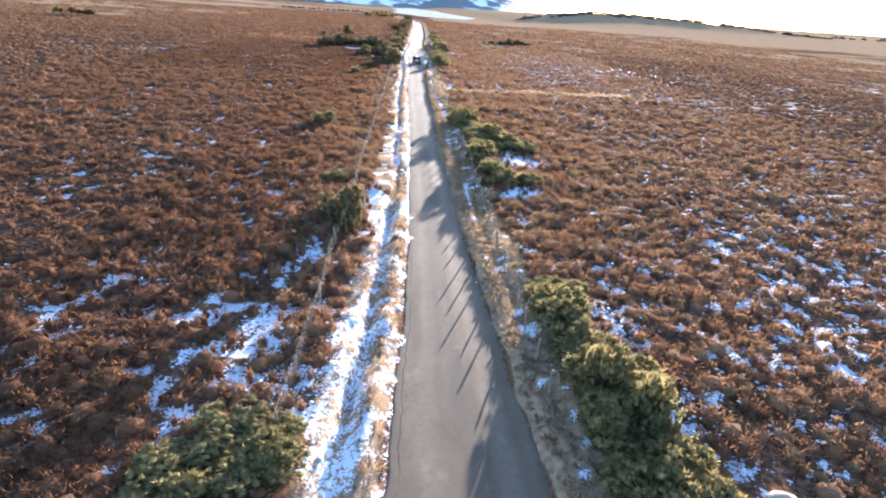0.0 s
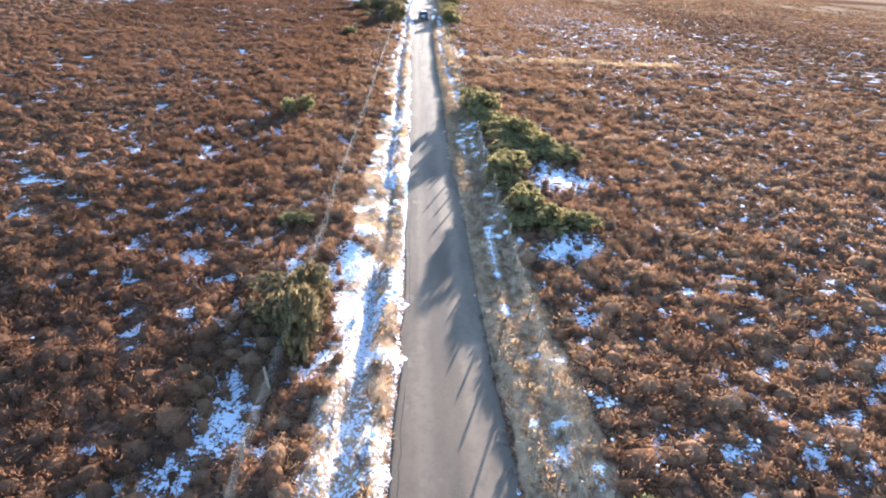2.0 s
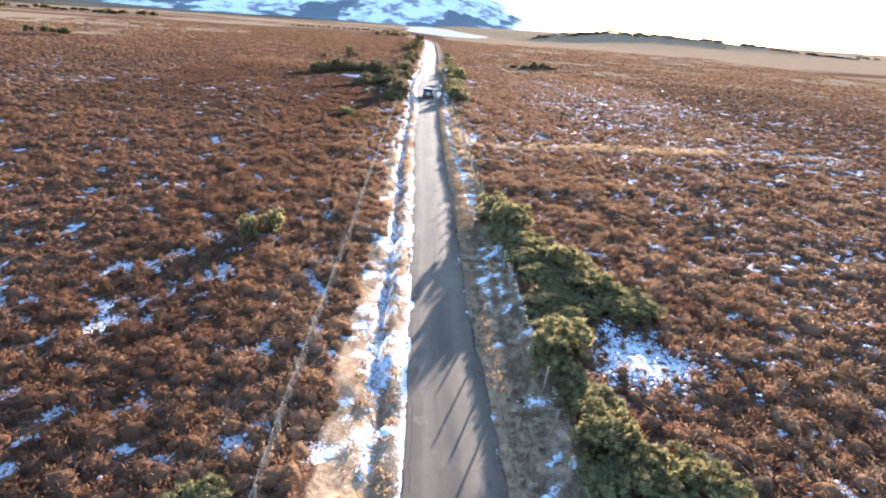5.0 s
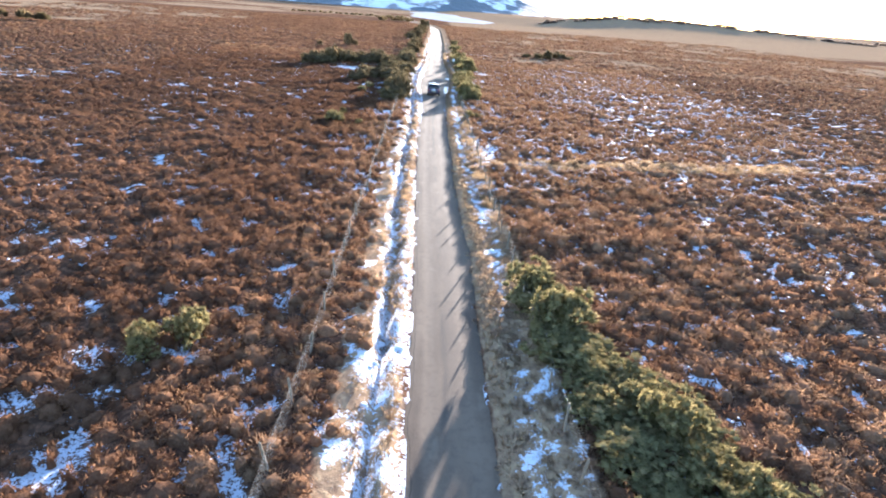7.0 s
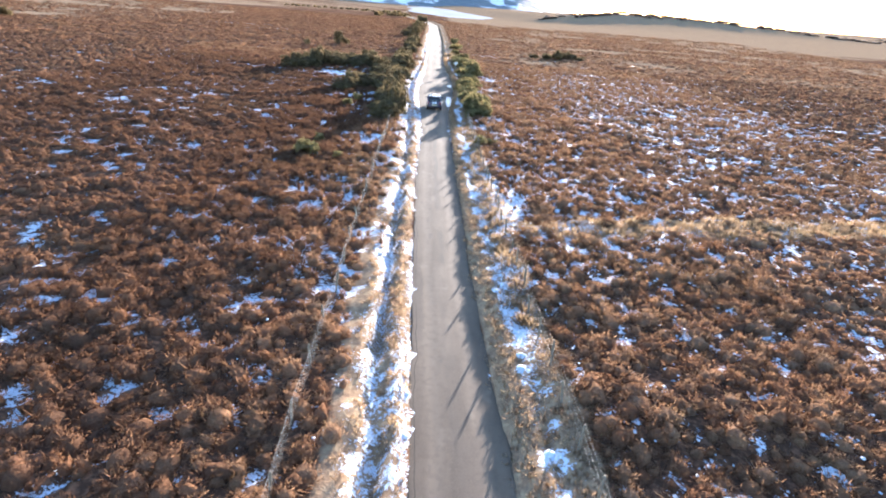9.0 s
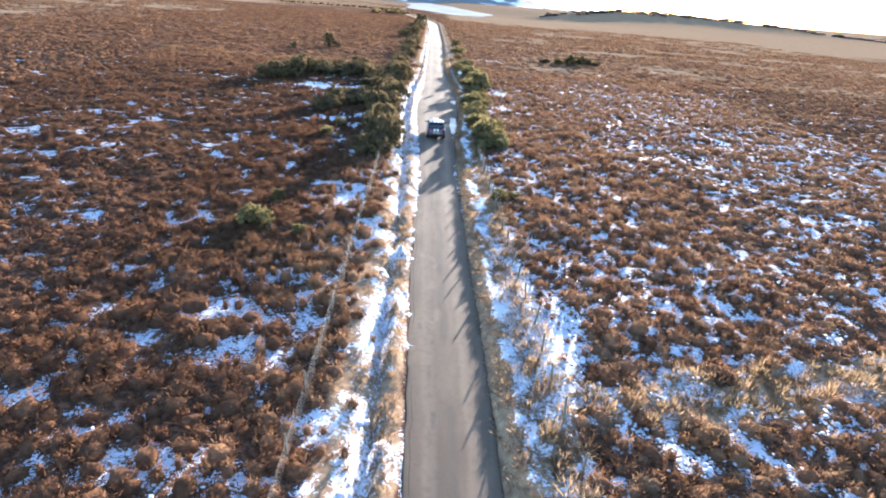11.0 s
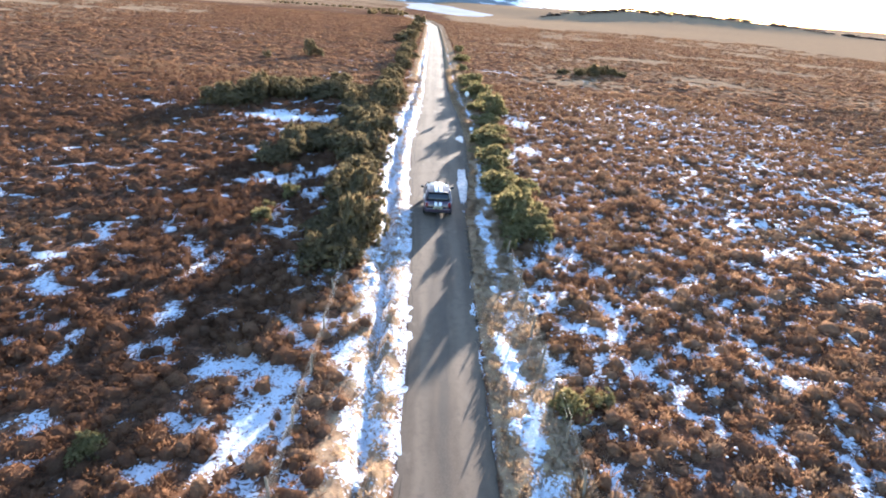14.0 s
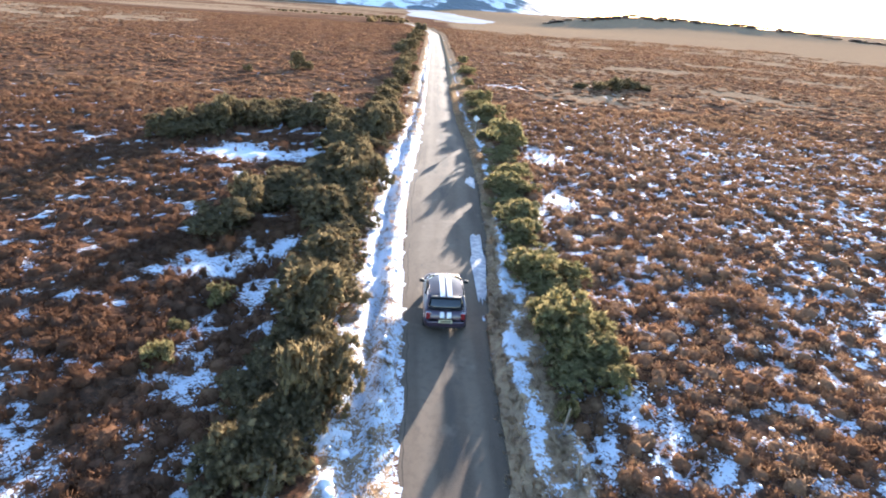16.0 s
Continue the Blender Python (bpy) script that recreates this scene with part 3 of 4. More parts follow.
def cushions(rng, x, y, z, radius, height, count, width, rings=2, core=0.64, tone=1.0):
    """Low round heather bushes: an uneven heart, its tint darkened as painted inner shade, and fine twigs that fan out
    of it all over.
    """
    n, m = len(x), 8 if rings > 2 else 6
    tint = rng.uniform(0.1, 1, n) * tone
    shape = []
    for k in range(rings):
        up = k / rings
        for j in range(m):
            a = 2 * np.pi * (j + 0.5 * k) / m
            shape.append((np.cos(a) * np.cos(up * 1.45), np.sin(a) * np.cos(up * 1.45), np.sin(up * 1.45) - 0.25 * (k == 0)))
    shape.append((0, 0, 1.0))
    v = len(shape)
    shell = core * np.array(shape)[None] * (1 + rng.uniform(-0.2, 0.2, (n, v, 1)))
    shell = shell + rng.normal(scale=0.05, size=shell.shape)
    size = np.stack([radius * rng.uniform(0.8, 1.25, n), radius * rng.uniform(0.8, 1.25, n), height], -1)[:, None]
    centre = np.stack([x, y, z], -1)[:, None]
    dome = (centre + shell * size).reshape(-1, 3)
    loop = []
    for k in range(rings - 1):
        for j in range(m):
            a, b, c, e = k * m + j, k * m + (j + 1) % m, (k + 1) * m + (j + 1) % m, (k + 1) * m + j
            loop += [(a, b, e), (b, c, e)]
    loop += [((rings - 1) * m + j, (rings - 1) * m + (j + 1) % m, v - 1) for j in range(m)]
    dome_faces = (np.array(loop)[None] + (np.arange(n) * v)[:, None, None]).reshape(-1, 3)
    hard = np.array(shape)[None] + np.array([0, 0, 0.5]) + rng.normal(scale=0.22, size=shell.shape)
    hard = (hard / np.linalg.norm(hard, axis=2, keepdims=True)).reshape(-1, 3)
    d = rng.normal(size=(n * count, 3))
    d[:, 2] = np.abs(d[:, 2]) + 0.1
    d /= np.linalg.norm(d, axis=1, keepdims=True)
    s3 = np.repeat(size[:, 0], count, 0)
    c3 = np.repeat(centre[:, 0], count, 0)
    base = c3 + d * s3 * rng.uniform(0.58, 0.88, (n * count, 1))
    way = d + rng.normal(scale=0.2, size=(n * count, 3)) + np.array([0, 0, 0.06])
    tip = c3 + way * s3 * rng.uniform(0.76, 0.98, (n * count, 1))
    p, f = kites(rng, base, tip, width * rng.uniform(0.6, 1.4, n * count))
    soft = d + np.array([0, 0, 0.55]) + rng.normal(scale=0.17, size=d.shape)
    soft /= np.linalg.norm(soft, axis=1, keepdims=True)
    # heart tint falls towards the foot, shade between the twigs painted in
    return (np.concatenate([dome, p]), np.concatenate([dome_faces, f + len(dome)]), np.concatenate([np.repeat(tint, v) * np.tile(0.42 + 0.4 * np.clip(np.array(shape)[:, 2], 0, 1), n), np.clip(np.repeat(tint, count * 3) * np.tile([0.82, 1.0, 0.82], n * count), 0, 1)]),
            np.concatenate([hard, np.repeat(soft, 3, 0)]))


def jitter_grid(rng, x0, x1, y0, y1, step):
    gx, gy = np.meshgrid(np.arange(x0, x1, step), np.arange(y0, y1, step))
    x, y = gx.ravel(), gy.ravel()
    return x + rng.uniform(-0.5, 0.5, len(x)) * step, y + rng.uniform(-0.5, 0.5, len(x)) * step


def seen_wedge(x, y, reach):
    """Keeps the moor that lies within the wide view along the lane."""
    return (np.abs(x - 1) < 7 + 0.95 * (y + 2)) & (np.abs(x - 1) < reach)


def stuff(name, meshes, material, label, category):
    points, faces, tints, bulges, offset = [], [], [], [], 0
    for p, f, t, b in meshes:
        points.append(p)
        faces.append(f + offset)
        tints.append(t)
        bulges.append(b)
        offset += len(p)
    me = mesh_of(name, np.concatenate(points), np.concatenate(faces), material, {"tint": np.concatenate(tints), "bulge": np.concatenate(bulges)})
    return tagged(new(name, me), label, category, kind="stuff")


def build_heather():
    rng = np.random.default_rng(5)
    sets = []
    for step, count, width, grow in ((0.54, 120, 0.037, 1.0), (0.74, 50, 0.062, 1.22)):
        x, y = jitter_grid(rng, -48, 52, 6, 172, step)
        close = (np.abs(x - 1) < 16) & (y < 126)
        keep = seen_wedge(x, y, 46) & (close if step < 0.6 else ~close)
        left, right = road_left(y) - x, x - road_right(y)
        keep &= (left > bank_width(y) - 0.25 + 0.6 * value_noise(x, y, 1.6, 81)) | (right > 1.7 + 0.8 * value_noise(x, y, 2.5, 82))
        snow = snow_amount(x, y) - hollows(x, y) * 0.35
        keep &= rng.uniform(0, 1, len(x)) < 1 - np.where(x > 2, 0.34, 0.46) * smooth(snow, 0.36, 0.5) - 0.26 * smooth(snow, 0.5, 0.68) - 0.2 * smooth(snow, 0.66, 0.8)
        keep &= np.hypot(x - 9.85, y - 9.9) > 0.8
        keep &= (dry_amount(x, y) < 0.62 + 0.2 * rng.uniform(-1, 1, len(x))) | ((y > 115) & (value_noise(x, y, 3.0, 87) > 0.55))
        x, y, snow = x[keep], y[keep], snow[keep]
        big = rng.uniform(0.0, 1.0, len(x)) ** 1.8
        radius, height = grow * (0.27 + 0.38 * big) * (1 - 0.58 * smooth(snow, 0.32, 0.55)), 0.18 + 0.14 * rng.uniform(0, 1, len(x)) + 0.28 * big + 0.13 * smooth(snow, 0.25, 0.4) * smooth(-snow, -0.6, -0.48) * smooth(-x, 3, 5)
        # left tints are dimmed: shade away from the sun's glare is put into colour
        left_dimming = 1 - (0.66 + 0.2 * smooth(48 - y, 0, 16)) * smooth(-x, 3, 9) * smooth(175 - y, 0, 30)
        # deeper painted shade on the left moor's last stretch
        last_left_dimming = 1 - 0.9 * smooth(-x, 4, 9) * smooth(y, 80, 100) * smooth(170 - y, 0, 30) * smooth(value_noise(x, y, 7.0, 83), 0.15, 0.4)
        sets.append(cushions(rng, x, y, ground_height(x, y), radius, height, count, width, 2, 0.61, last_left_dimming * left_dimming))
    x, y = jitter_grid(rng, -190, 190, 40, 420, 1.5)
    far = seen_wedge(x, y, 190) & ((np.abs(x) > 88) | (y > 170)) & ((dry_amount(x, y) < 0.62) | (value_noise(x, y, 5.0, 86) > 0.56))
    far &= (np.abs(x - road_middle(y)) > 4.5) & (rng.uniform(0, 1, len(x)) < 0.8)
    far &= snow_amount(x, y) + rng.uniform(-0.2, 0.2, len(x)) < 0.5
    x, y = x[far], y[far]
    # far heather: left tint dimmed, right kept bright to carry the glare
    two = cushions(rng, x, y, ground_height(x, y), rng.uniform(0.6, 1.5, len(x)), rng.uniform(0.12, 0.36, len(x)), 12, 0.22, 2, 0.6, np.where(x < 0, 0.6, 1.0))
    x, y = jitter_grid(rng, -90, 92, -45, 172, 1.15)
    side = (~seen_wedge(x, y, 46) | (y < 6)) & (np.maximum(road_left(y) - x, x - road_right(y)) > 2.4)
    side &= rng.uniform(0, 1, len(x)) < 1 - 0.8 * smooth(snow_amount(x, y) - hollows(x, y), 0.32, 0.5)
    x, y = x[side], y[side]
    # outer heather: the same painted dimming on the left
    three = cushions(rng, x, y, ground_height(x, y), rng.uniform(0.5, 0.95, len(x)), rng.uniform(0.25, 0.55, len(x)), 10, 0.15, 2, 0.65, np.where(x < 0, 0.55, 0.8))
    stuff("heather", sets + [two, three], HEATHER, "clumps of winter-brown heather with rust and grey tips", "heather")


def build_grass():
    rng = np.random.default_rng(6)
    x, y = jitter_grid(rng, -8, 14, 6, 190, 0.30)
    left, right = road_left(y) - x, x - road_right(y)
    chance = rng.uniform(0, 1, len(x))
    bank_left = (left > 0.2) & (left < 0.82) & (chance < 0.45 + 0.5 * smooth(value_noise(x, y, 3.0, 84), 0.45, 0.75))
    ditch_side = (left > 0.75 * bank_width(y)) & (left < bank_width(y) + 0.3) & (chance < 0.4)
    verge_right = (right > 0.05) & (right < 3.3) & (chance < 0.97)
    bare = snow_amount(x, y) > 0.5
    keep = (bank_left | ditch_side | verge_right) & ~(bare & (rng.uniform(0, 1, len(x)) < np.where(x > 2, 0.88, 0.5)))
    x, y = x[keep], y[keep]
    verge = x > road_right(y)
    p, f, t, b = tufts(rng, x, y, ground_height(x, y), np.where(verge, 0.26, 0.22) * rng.uniform(0.7, 1.4, len(x)), rng.uniform(0.10, 0.26, len(x)) * np.where(verge, 0.6, 1.0), 32, 0.034, 1.3)
    t = np.where(np.repeat(verge, 96), 0.2 + t * 0.6, 0.1 + 0.75 * t)
    x, y = jitter_grid(rng, 4, 34, 70, 96, 0.6)
    keep = dry_amount(x, y) > 0.55
    x, y = x[keep], y[keep]
    two = tufts(rng, x, y, ground_height(x, y), rng.uniform(0.3, 0.5, len(x)), rng.uniform(0.3, 0.5, len(x)), 60, 0.04, 1.3)
    two = (two[0], two[1], 0.3 + 0.6 * two[2], two[3])
    stuff("verge_grass", [(p, f, t, b), two], STRAW, "dry straw-coloured grass tussocks along the lane's snowy verges", "grass")


def build_clods():
    """Lumps of frozen snow on the bank and the ditch's far side."""
    rng = np.random.default_rng(9)
    x, y = jitter_grid(rng, -6, 8, 6, 175, 0.34)
    left, right = road_left(y) - x, x - road_right(y)
    chance = rng.uniform(0, 1, len(x))
    keep = ((left > 0.05) & (left < 0.95) & (chance < 0.10)) | ((left > 0.7 * bank_width(y)) & (left < bank_width(y)) & (chance < 0.14)) | ((right > 0.7) & (right < 2.6) & (chance < 0.12) & (snow_amount(x, y) > 0.46))
    keep &= snow_amount(x, y) > 0.52
    x, y = x[keep], y[keep]
    r = rng.uniform(0.06, 0.22, len(x))
    lumps = cushions(rng, x, y, ground_height(x, y) + 0.02, r, 0.05 + r * rng.uniform(0.15, 0.5, len(x)), 1, 0.01, 3, 0.95)
    x, y = jitter_grid(rng, -46, 50, 7, 168, 0.26)
    keep = seen_wedge(x, y, 46) & (np.maximum(road_left(y) - x, x - road_right(y)) > 2.0) & (rng.uniform(0, 1, len(x)) < 0.7)
    x, y = x[keep], y[keep]
    lying = snow_amount(x, y)
    keep = (lying > np.where(x > 2, 0.35, 0.40)) & ((x > 0) | (lying < 0.46))
    x, y = x[keep], y[keep]
    r = rng.uniform(0.03, 0.085, len(x)) * (1 + 1.0 * smooth(y, 74, 120) * smooth(np.abs(x - 1), 14, 28))
    caps = cushions(rng, x, y, ground_height(x, y) + rng.uniform(0.02, 0.16, len(x)), r, r * rng.uniform(0.2, 0.5, len(x)), 1, 0.01, 2, 0.95)
    stuff("snow_lumps", [lumps, caps], SNOW_LUMP, "lumps of frozen snow on the grassy bank and ditch", "snow").data.shade_smooth()


build_heather()
build_grass()
build_clods()


def gorse_meshes(seed):
    """A bush one metre in radius and height: bent stems and uneven lobes of short spiky shoots."""
    rng = np.random.default_rng(seed)
    lobes, n, k = 9, 250, 34
    a, q = rng.uniform(0, 2 * np.pi, lobes), 0.62 * np.sqrt(rng.uniform(0.0, 1, lobes))
    wide = rng.uniform(0.24, 0.42, lobes)
    crest = np.clip(1.02 - 0.75 * q * q + rng.normal(scale=0.14, size=lobes), 0.5, 1.15)
    heart = np.stack([np.cos(a) * q, np.sin(a) * q, crest - wide], -1)
    own = rng.choice(lobes, n, p=wide ** 2 / (wide ** 2).sum())
    way = rng.normal(size=(n, 3))
    way[:, 2] = np.abs(way[:, 2]) * 1.1 - 0.45
    way /= np.linalg.norm(way, axis=1, keepdims=True)
    low = rng.uniform(0, 1, n) < 0.3
    drop = np.where(low & (way[:, 2] < 0.5), rng.uniform(0.2, 0.75, n), 0.0)[:, None] * np.array([[0, 0, 1.0]])
    lump = heart[own] + way * wide[own][:, None] * rng.uniform(0.75, 1.1, (n, 1)) - drop * crest[own][:, None]
    size = rng.uniform(0.06, 0.13, n)
    lump[:, 2] = np.maximum(lump[:, 2], 0.06)
    c, s, w = np.repeat(lump, k, 0), np.repeat(size, k)[:, None], np.repeat(way, k, 0)
    d = rng.normal(size=(n * k, 3)) + 0.55 * w + np.array([0, 0, 0.35])
    d /= np.linalg.norm(d, axis=1, keepdims=True)
    points, faces = kites(rng, c + d * s * 0.35, c + (d + rng.normal(scale=0.3, size=d.shape)) * s * rng.uniform(0.8, 1.5, (n * k, 1)), 0.026 * rng.uniform(0.6, 1.5, n * k))
    corner = np.array([(1, 0, 0), (0, 1, 0), (-1, 0, 0), (0, -1, 0), (0, 0, 1), (0, 0, -1)], float)
    core = (lump[:, None] + corner[None] * size[:, None, None] * rng.uniform(0.7, 0.95, (n, 6, 1))).reshape(-1, 3)
    loop = np.array([(0, 1, 4), (1, 2, 4), (2, 3, 4), (3, 0, 4), (1, 0, 5), (2, 1, 5), (3, 2, 5), (0, 3, 5)])
    faces = np.concatenate([faces, (loop[None] + (np.arange(n) * 6)[:, None, None]).reshape(-1, 3) + len(points)])
    points = np.concatenate([points, core])
    points[:, 2] = np.maximum(points[:, 2], 0.02)
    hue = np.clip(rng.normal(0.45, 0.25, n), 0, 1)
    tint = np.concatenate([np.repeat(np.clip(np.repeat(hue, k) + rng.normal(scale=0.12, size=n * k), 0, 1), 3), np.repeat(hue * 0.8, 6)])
    soft = 0.6 * d + 0.9 * w + rng.normal(scale=0.25, size=d.shape)
    soft /= np.linalg.norm(soft, axis=1, keepdims=True)
    bulge = np.concatenate([np.repeat(soft, 3, 0), np.tile(corner, (n, 1))])
    bm = bmesh.new()
    for i in range(7):
        t = rng.uniform(0, 6.28)
        tip = Vector((math.cos(t) * 0.55, math.sin(t) * 0.55, rng.uniform(0.45, 0.75)))
        bend = Vector((tip.x * 0.35, tip.y * 0.35, tip.z * 0.55))
        rings = []
        for p, r in ((Vector((0.04 * math.cos(t), 0.04 * math.sin(t), -0.1)), 0.035), (bend, 0.024), (tip, 0.01)):
            rings.append([bm.verts.new(p + Vector((math.cos(w) * r, math.sin(w) * r, 0))) for w in (0, 1.257, 2.513, 3.77, 5.027)])
        for lower, upper in zip(rings, rings[1:]):
            for j in range(5):
                bm.faces.new((lower[j], lower[(j + 1) % 5], upper[(j + 1) % 5], upper[j]))
    stems = bpy.data.meshes.new("stems")
    bmesh.ops.recalc_face_normals(bm, faces=bm.faces)
    bm.to_mesh(stems)
    bm.free()
    stems.materials.append(TWIG)
    return stems, points, faces, {"tint": tint, "bulge": bulge}


GORSE_KINDS = []
for kind in range(7):
    stems, pts, fcs, tnt = gorse_meshes(100 + kind)
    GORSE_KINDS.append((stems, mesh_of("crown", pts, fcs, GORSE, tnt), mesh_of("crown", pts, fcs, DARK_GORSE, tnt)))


BUSH_COUNT = itertools.count()


def gorse(x, y, radius, height, dark=False, label="olive-green gorse bush among heather and snow", group="gorse bushes"):
    i = next(BUSH_COUNT)
    stems, crown, brown = GORSE_KINDS[i % 7]
    root = tagged(new("gorse_bush"), label, "gorse bush", group)
    root.matrix_world = pose(x, y, float(ground_height(np.array([x]), np.array([y]))[0]) - 0.03, 0, 0, i * 77 % 360) @ Matrix.Diagonal((1.2 * radius, 1.2 * radius, (1.35 if dark else 1.15) * height, 1))
    new("woody_base", stems).parent = root
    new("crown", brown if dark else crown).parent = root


def thicket(rows, gap, radius, height, seed, dark=False, label="olive-green gorse bush in a dense row beside the lane"):
    """Bushes close together within a strip; each row gives y and the strip's two sides."""
    rng = random.Random(seed)
    ys = [r[0] for r in rows]
    y = ys[0]
    while y <= ys[-1]:
        x0, x1 = np.interp(y, ys, [r[1] for r in rows]), np.interp(y, ys, [r[2] for r in rows])
        x = x0 + 0.5 * gap + rng.uniform(-0.3, 0.3) * gap
        while x < x1 - 0.2 * gap:
            middle = (1 - abs((x - x0) / (x1 - x0) - 0.5)) * (0.55 + 0.85 * float(value_noise(np.array([x]), np.array([y]), 2.6, 106)[0]))
            tall = 1.45 if rng.random() < 0.18 else rng.uniform(0.7, 1.1)
            gorse(x, y + rng.uniform(-0.35, 0.35) * gap, rng.uniform(*radius), rng.uniform(*height) * tall * (0.45 + 0.75 * middle), dark, label)
            x += gap * rng.uniform(0.8, 1.35)
        y += gap * 0.9


BROWN = "tall brown-green gorse bush beside the snowy ditch"
# the rows of bushes on the grassy side
thicket([(9.0, 5.9, 8.2), (11.6, 5.8, 8.1), (13.6, 5.7, 8.6), (15.6, 5.6, 7.6), (17.6, 5.6, 6.9), (19.2, 5.6, 7.9), (20.4, 6.0, 7.6)], 1.05, (0.75, 1.1), (0.65, 0.95), 41)
thicket([(35.3, 5.9, 6.8), (36.1, 5.6, 8.8), (37.3, 5.6, 8.8)], 1.0, (0.75, 1.1), (0.5, 0.75), 54)
thicket([(38.4, 5.4, 6.6), (41.2, 5.4, 6.3), (44.0, 5.5, 6.6), (45.4, 5.7, 7.4), (46.0, 6.0, 10.8), (47.2, 5.9, 11.5), (48.4, 5.8, 10.6), (49.6, 5.7, 9.6), (52.0, 5.5, 8.4), (54.4, 5.2, 7.4), (57.4, 4.9, 6.0), (59.4, 4.7, 5.4)], 1.1, (0.85, 1.35), (0.55, 0.85), 42)
thicket([(113.2, 5.5, 7.2), (114.4, 5.2, 7.7), (116.2, 5.1, 7.4), (117.6, 5.1, 5.9)], 1.0, (0.8, 1.15), (0.75, 1.05), 43)
thicket([(119.6, 5.9, 7.8), (121.2, 5.4, 8.0), (123.2, 5.4, 6.6), (127.0, 5.1, 6.2), (131.0, 5.2, 7.4), (133.0, 5.4, 8.0), (137.0, 5.8, 7.4), (140.0, 6.0, 8.2)], 1.35, (0.85, 1.4), (0.6, 0.95), 44)
thicket([(142.5, 6.0, 8.0), (152.0, 6.6, 10.0), (158.0, 6.6, 9.0), (166.0, 6.0, 8.2), (176.0, 6.2, 7.6), (186.0, 6.6, 8.0), (230.0, 8.6, 10.0)], 2.4, (1.0, 1.9), (0.6, 1.1), 45)
thicket([(193.5, 25.0, 37.0), (196.5, 27.0, 41.0), (199.5, 34.0, 44.0)], 2.7, (0.9, 1.6), (0.7, 1.2), 46, True, "dark low gorse bush on the far moor")
# bushes on the ditch side
thicket([(10.0, -6.2, -2.6), (11.2, -6.0, -2.0), (12.3, -5.2, -3.2)], 1.1, (0.75, 1.05), (0.5, 0.8), 47, False, "low olive-yellow gorse bush beside the snowy ditch")
# takes the darkened leaves so that its backlit shade is in the colour
thicket([(26.6, -3.5, -2.5), (28.2, -4.4, -2.2), (29.6, -4.4, -2.2), (30.6, -3.4, -2.2)], 1.0, (0.65, 0.95), (0.7, 1.0), 48, True, "olive-brown gorse bush beside the snowy ditch")
thicket([(108.3, -4.8, -2.7), (110.0, -5.1, -2.5), (112.0, -5.2, -2.4), (114.2, -4.5, -2.5)], 1.05, (0.85, 1.2), (1.0, 1.3), 49, True, "tall olive-green gorse bush beside the snowy ditch")
thicket([(115.8, -4.2, -2.6), (118.0, -4.7, -2.4), (121.0, -5.0, -2.5), (124.0, -5.4, -2.6), (127.0, -6.8, -2.8), (130.0, -7.2, -2.9), (138.0, -7.4, -3.2), (146.0, -8.4, -3.0), (157.0, -9.0, -2.6)], 1.85, (1.0, 1.9), (0.75, 1.45), 50, True, BROWN)
thicket([(124.0, -11.2, -9.4), (127.0, -11.0, -7.8), (129.4, -10.6, -6.6), (132.4, -9.8, -6.8), (134.5, -9.0, -7.2)], 1.6, (1.0, 1.7), (0.6, 1.0), 51, True, BROWN)
thicket([(142.5, -22.6, -21.0), (146.0, -22.0, -18.0), (149.0, -21.0, -15.0), (152.0, -19.0, -10.0), (155.0, -16.0, -7.5), (158.0, -13.5, -8.0)], 2.0, (1.1, 2.1), (0.9, 1.6), 52, True, BROWN)
thicket([(160.0, -7.0, -2.4), (185.0, -5.4, -1.8), (205.0, -5.2, -1.6), (235.0, -5.6, -1.2)], 3.6, (1.1, 1.6), (0.9, 1.2), 53, True, BROWN)
thicket([(245.0, -7.5, -2.5), (290.0, -5.5, -1.0), (345.0, -6.0, 0.0)], 7.0, (1.8, 2.8), (1.4, 2.2), 55, True, "far brown-green gorse bush beside the lane")
for x, y, r, h in [(-21.6, 195.0, 1.5, 1.9), (-19.8, 195.6, 1.0, 1.1), (-28.0, 189.0, 0.8, 0.7)]:
    gorse(x, y, r, h, True, "lone dark gorse bush on the open moor")
for x, y, r, h in [(-7.7, 54.2, 0.75, 1.0), (-8.6, 53.2, 0.7, 0.8), (-4.7, 35.6, 0.8, 0.45), (-8.8, 92.8, 0.95, 0.9), (-8.4, 96.6, 0.5, 0.6), (-8.4, 113.2, 0.55, 0.7), (-8.5, 115.2, 0.4, 0.4), (-7.7, 117.4, 0.6, 0.7), (5.0, 98.9, 0.6, 0.7), (6.2, 99.4, 0.5, 0.5), (5.0, 111.4, 0.4, 0.7), (-6.3, 92.0, 0.5, 0.4)]:
    gorse(x, y, r, h, False, "small olive-green gorse bush among heather and snow")


# ---- fences ----
def tube(bm, points, radius, sides=5):
    rings = []
    for i, p in enumerate(points):
        d = (Vector(points[min(i + 1, len(points) - 1)]) - Vector(points[max(i - 1, 0)])).normalized()
        u = d.orthogonal().normalized()
        v = d.cross(u)
        rings.append([bm.verts.new(Vector(p) + radius * (math.cos(a) * u + math.sin(a) * v)) for a in [2 * math.pi * j / sides for j in range(sides)]])
    for lower, upper in zip(rings, rings[1:]):
        for j in range(sides):
            bm.faces.new((lower[j], lower[(j + 1) % sides], upper[(j + 1) % sides], upper[j]))
    bm.faces.new(rings[0])
    bm.faces.new(rings[-1][::-1])


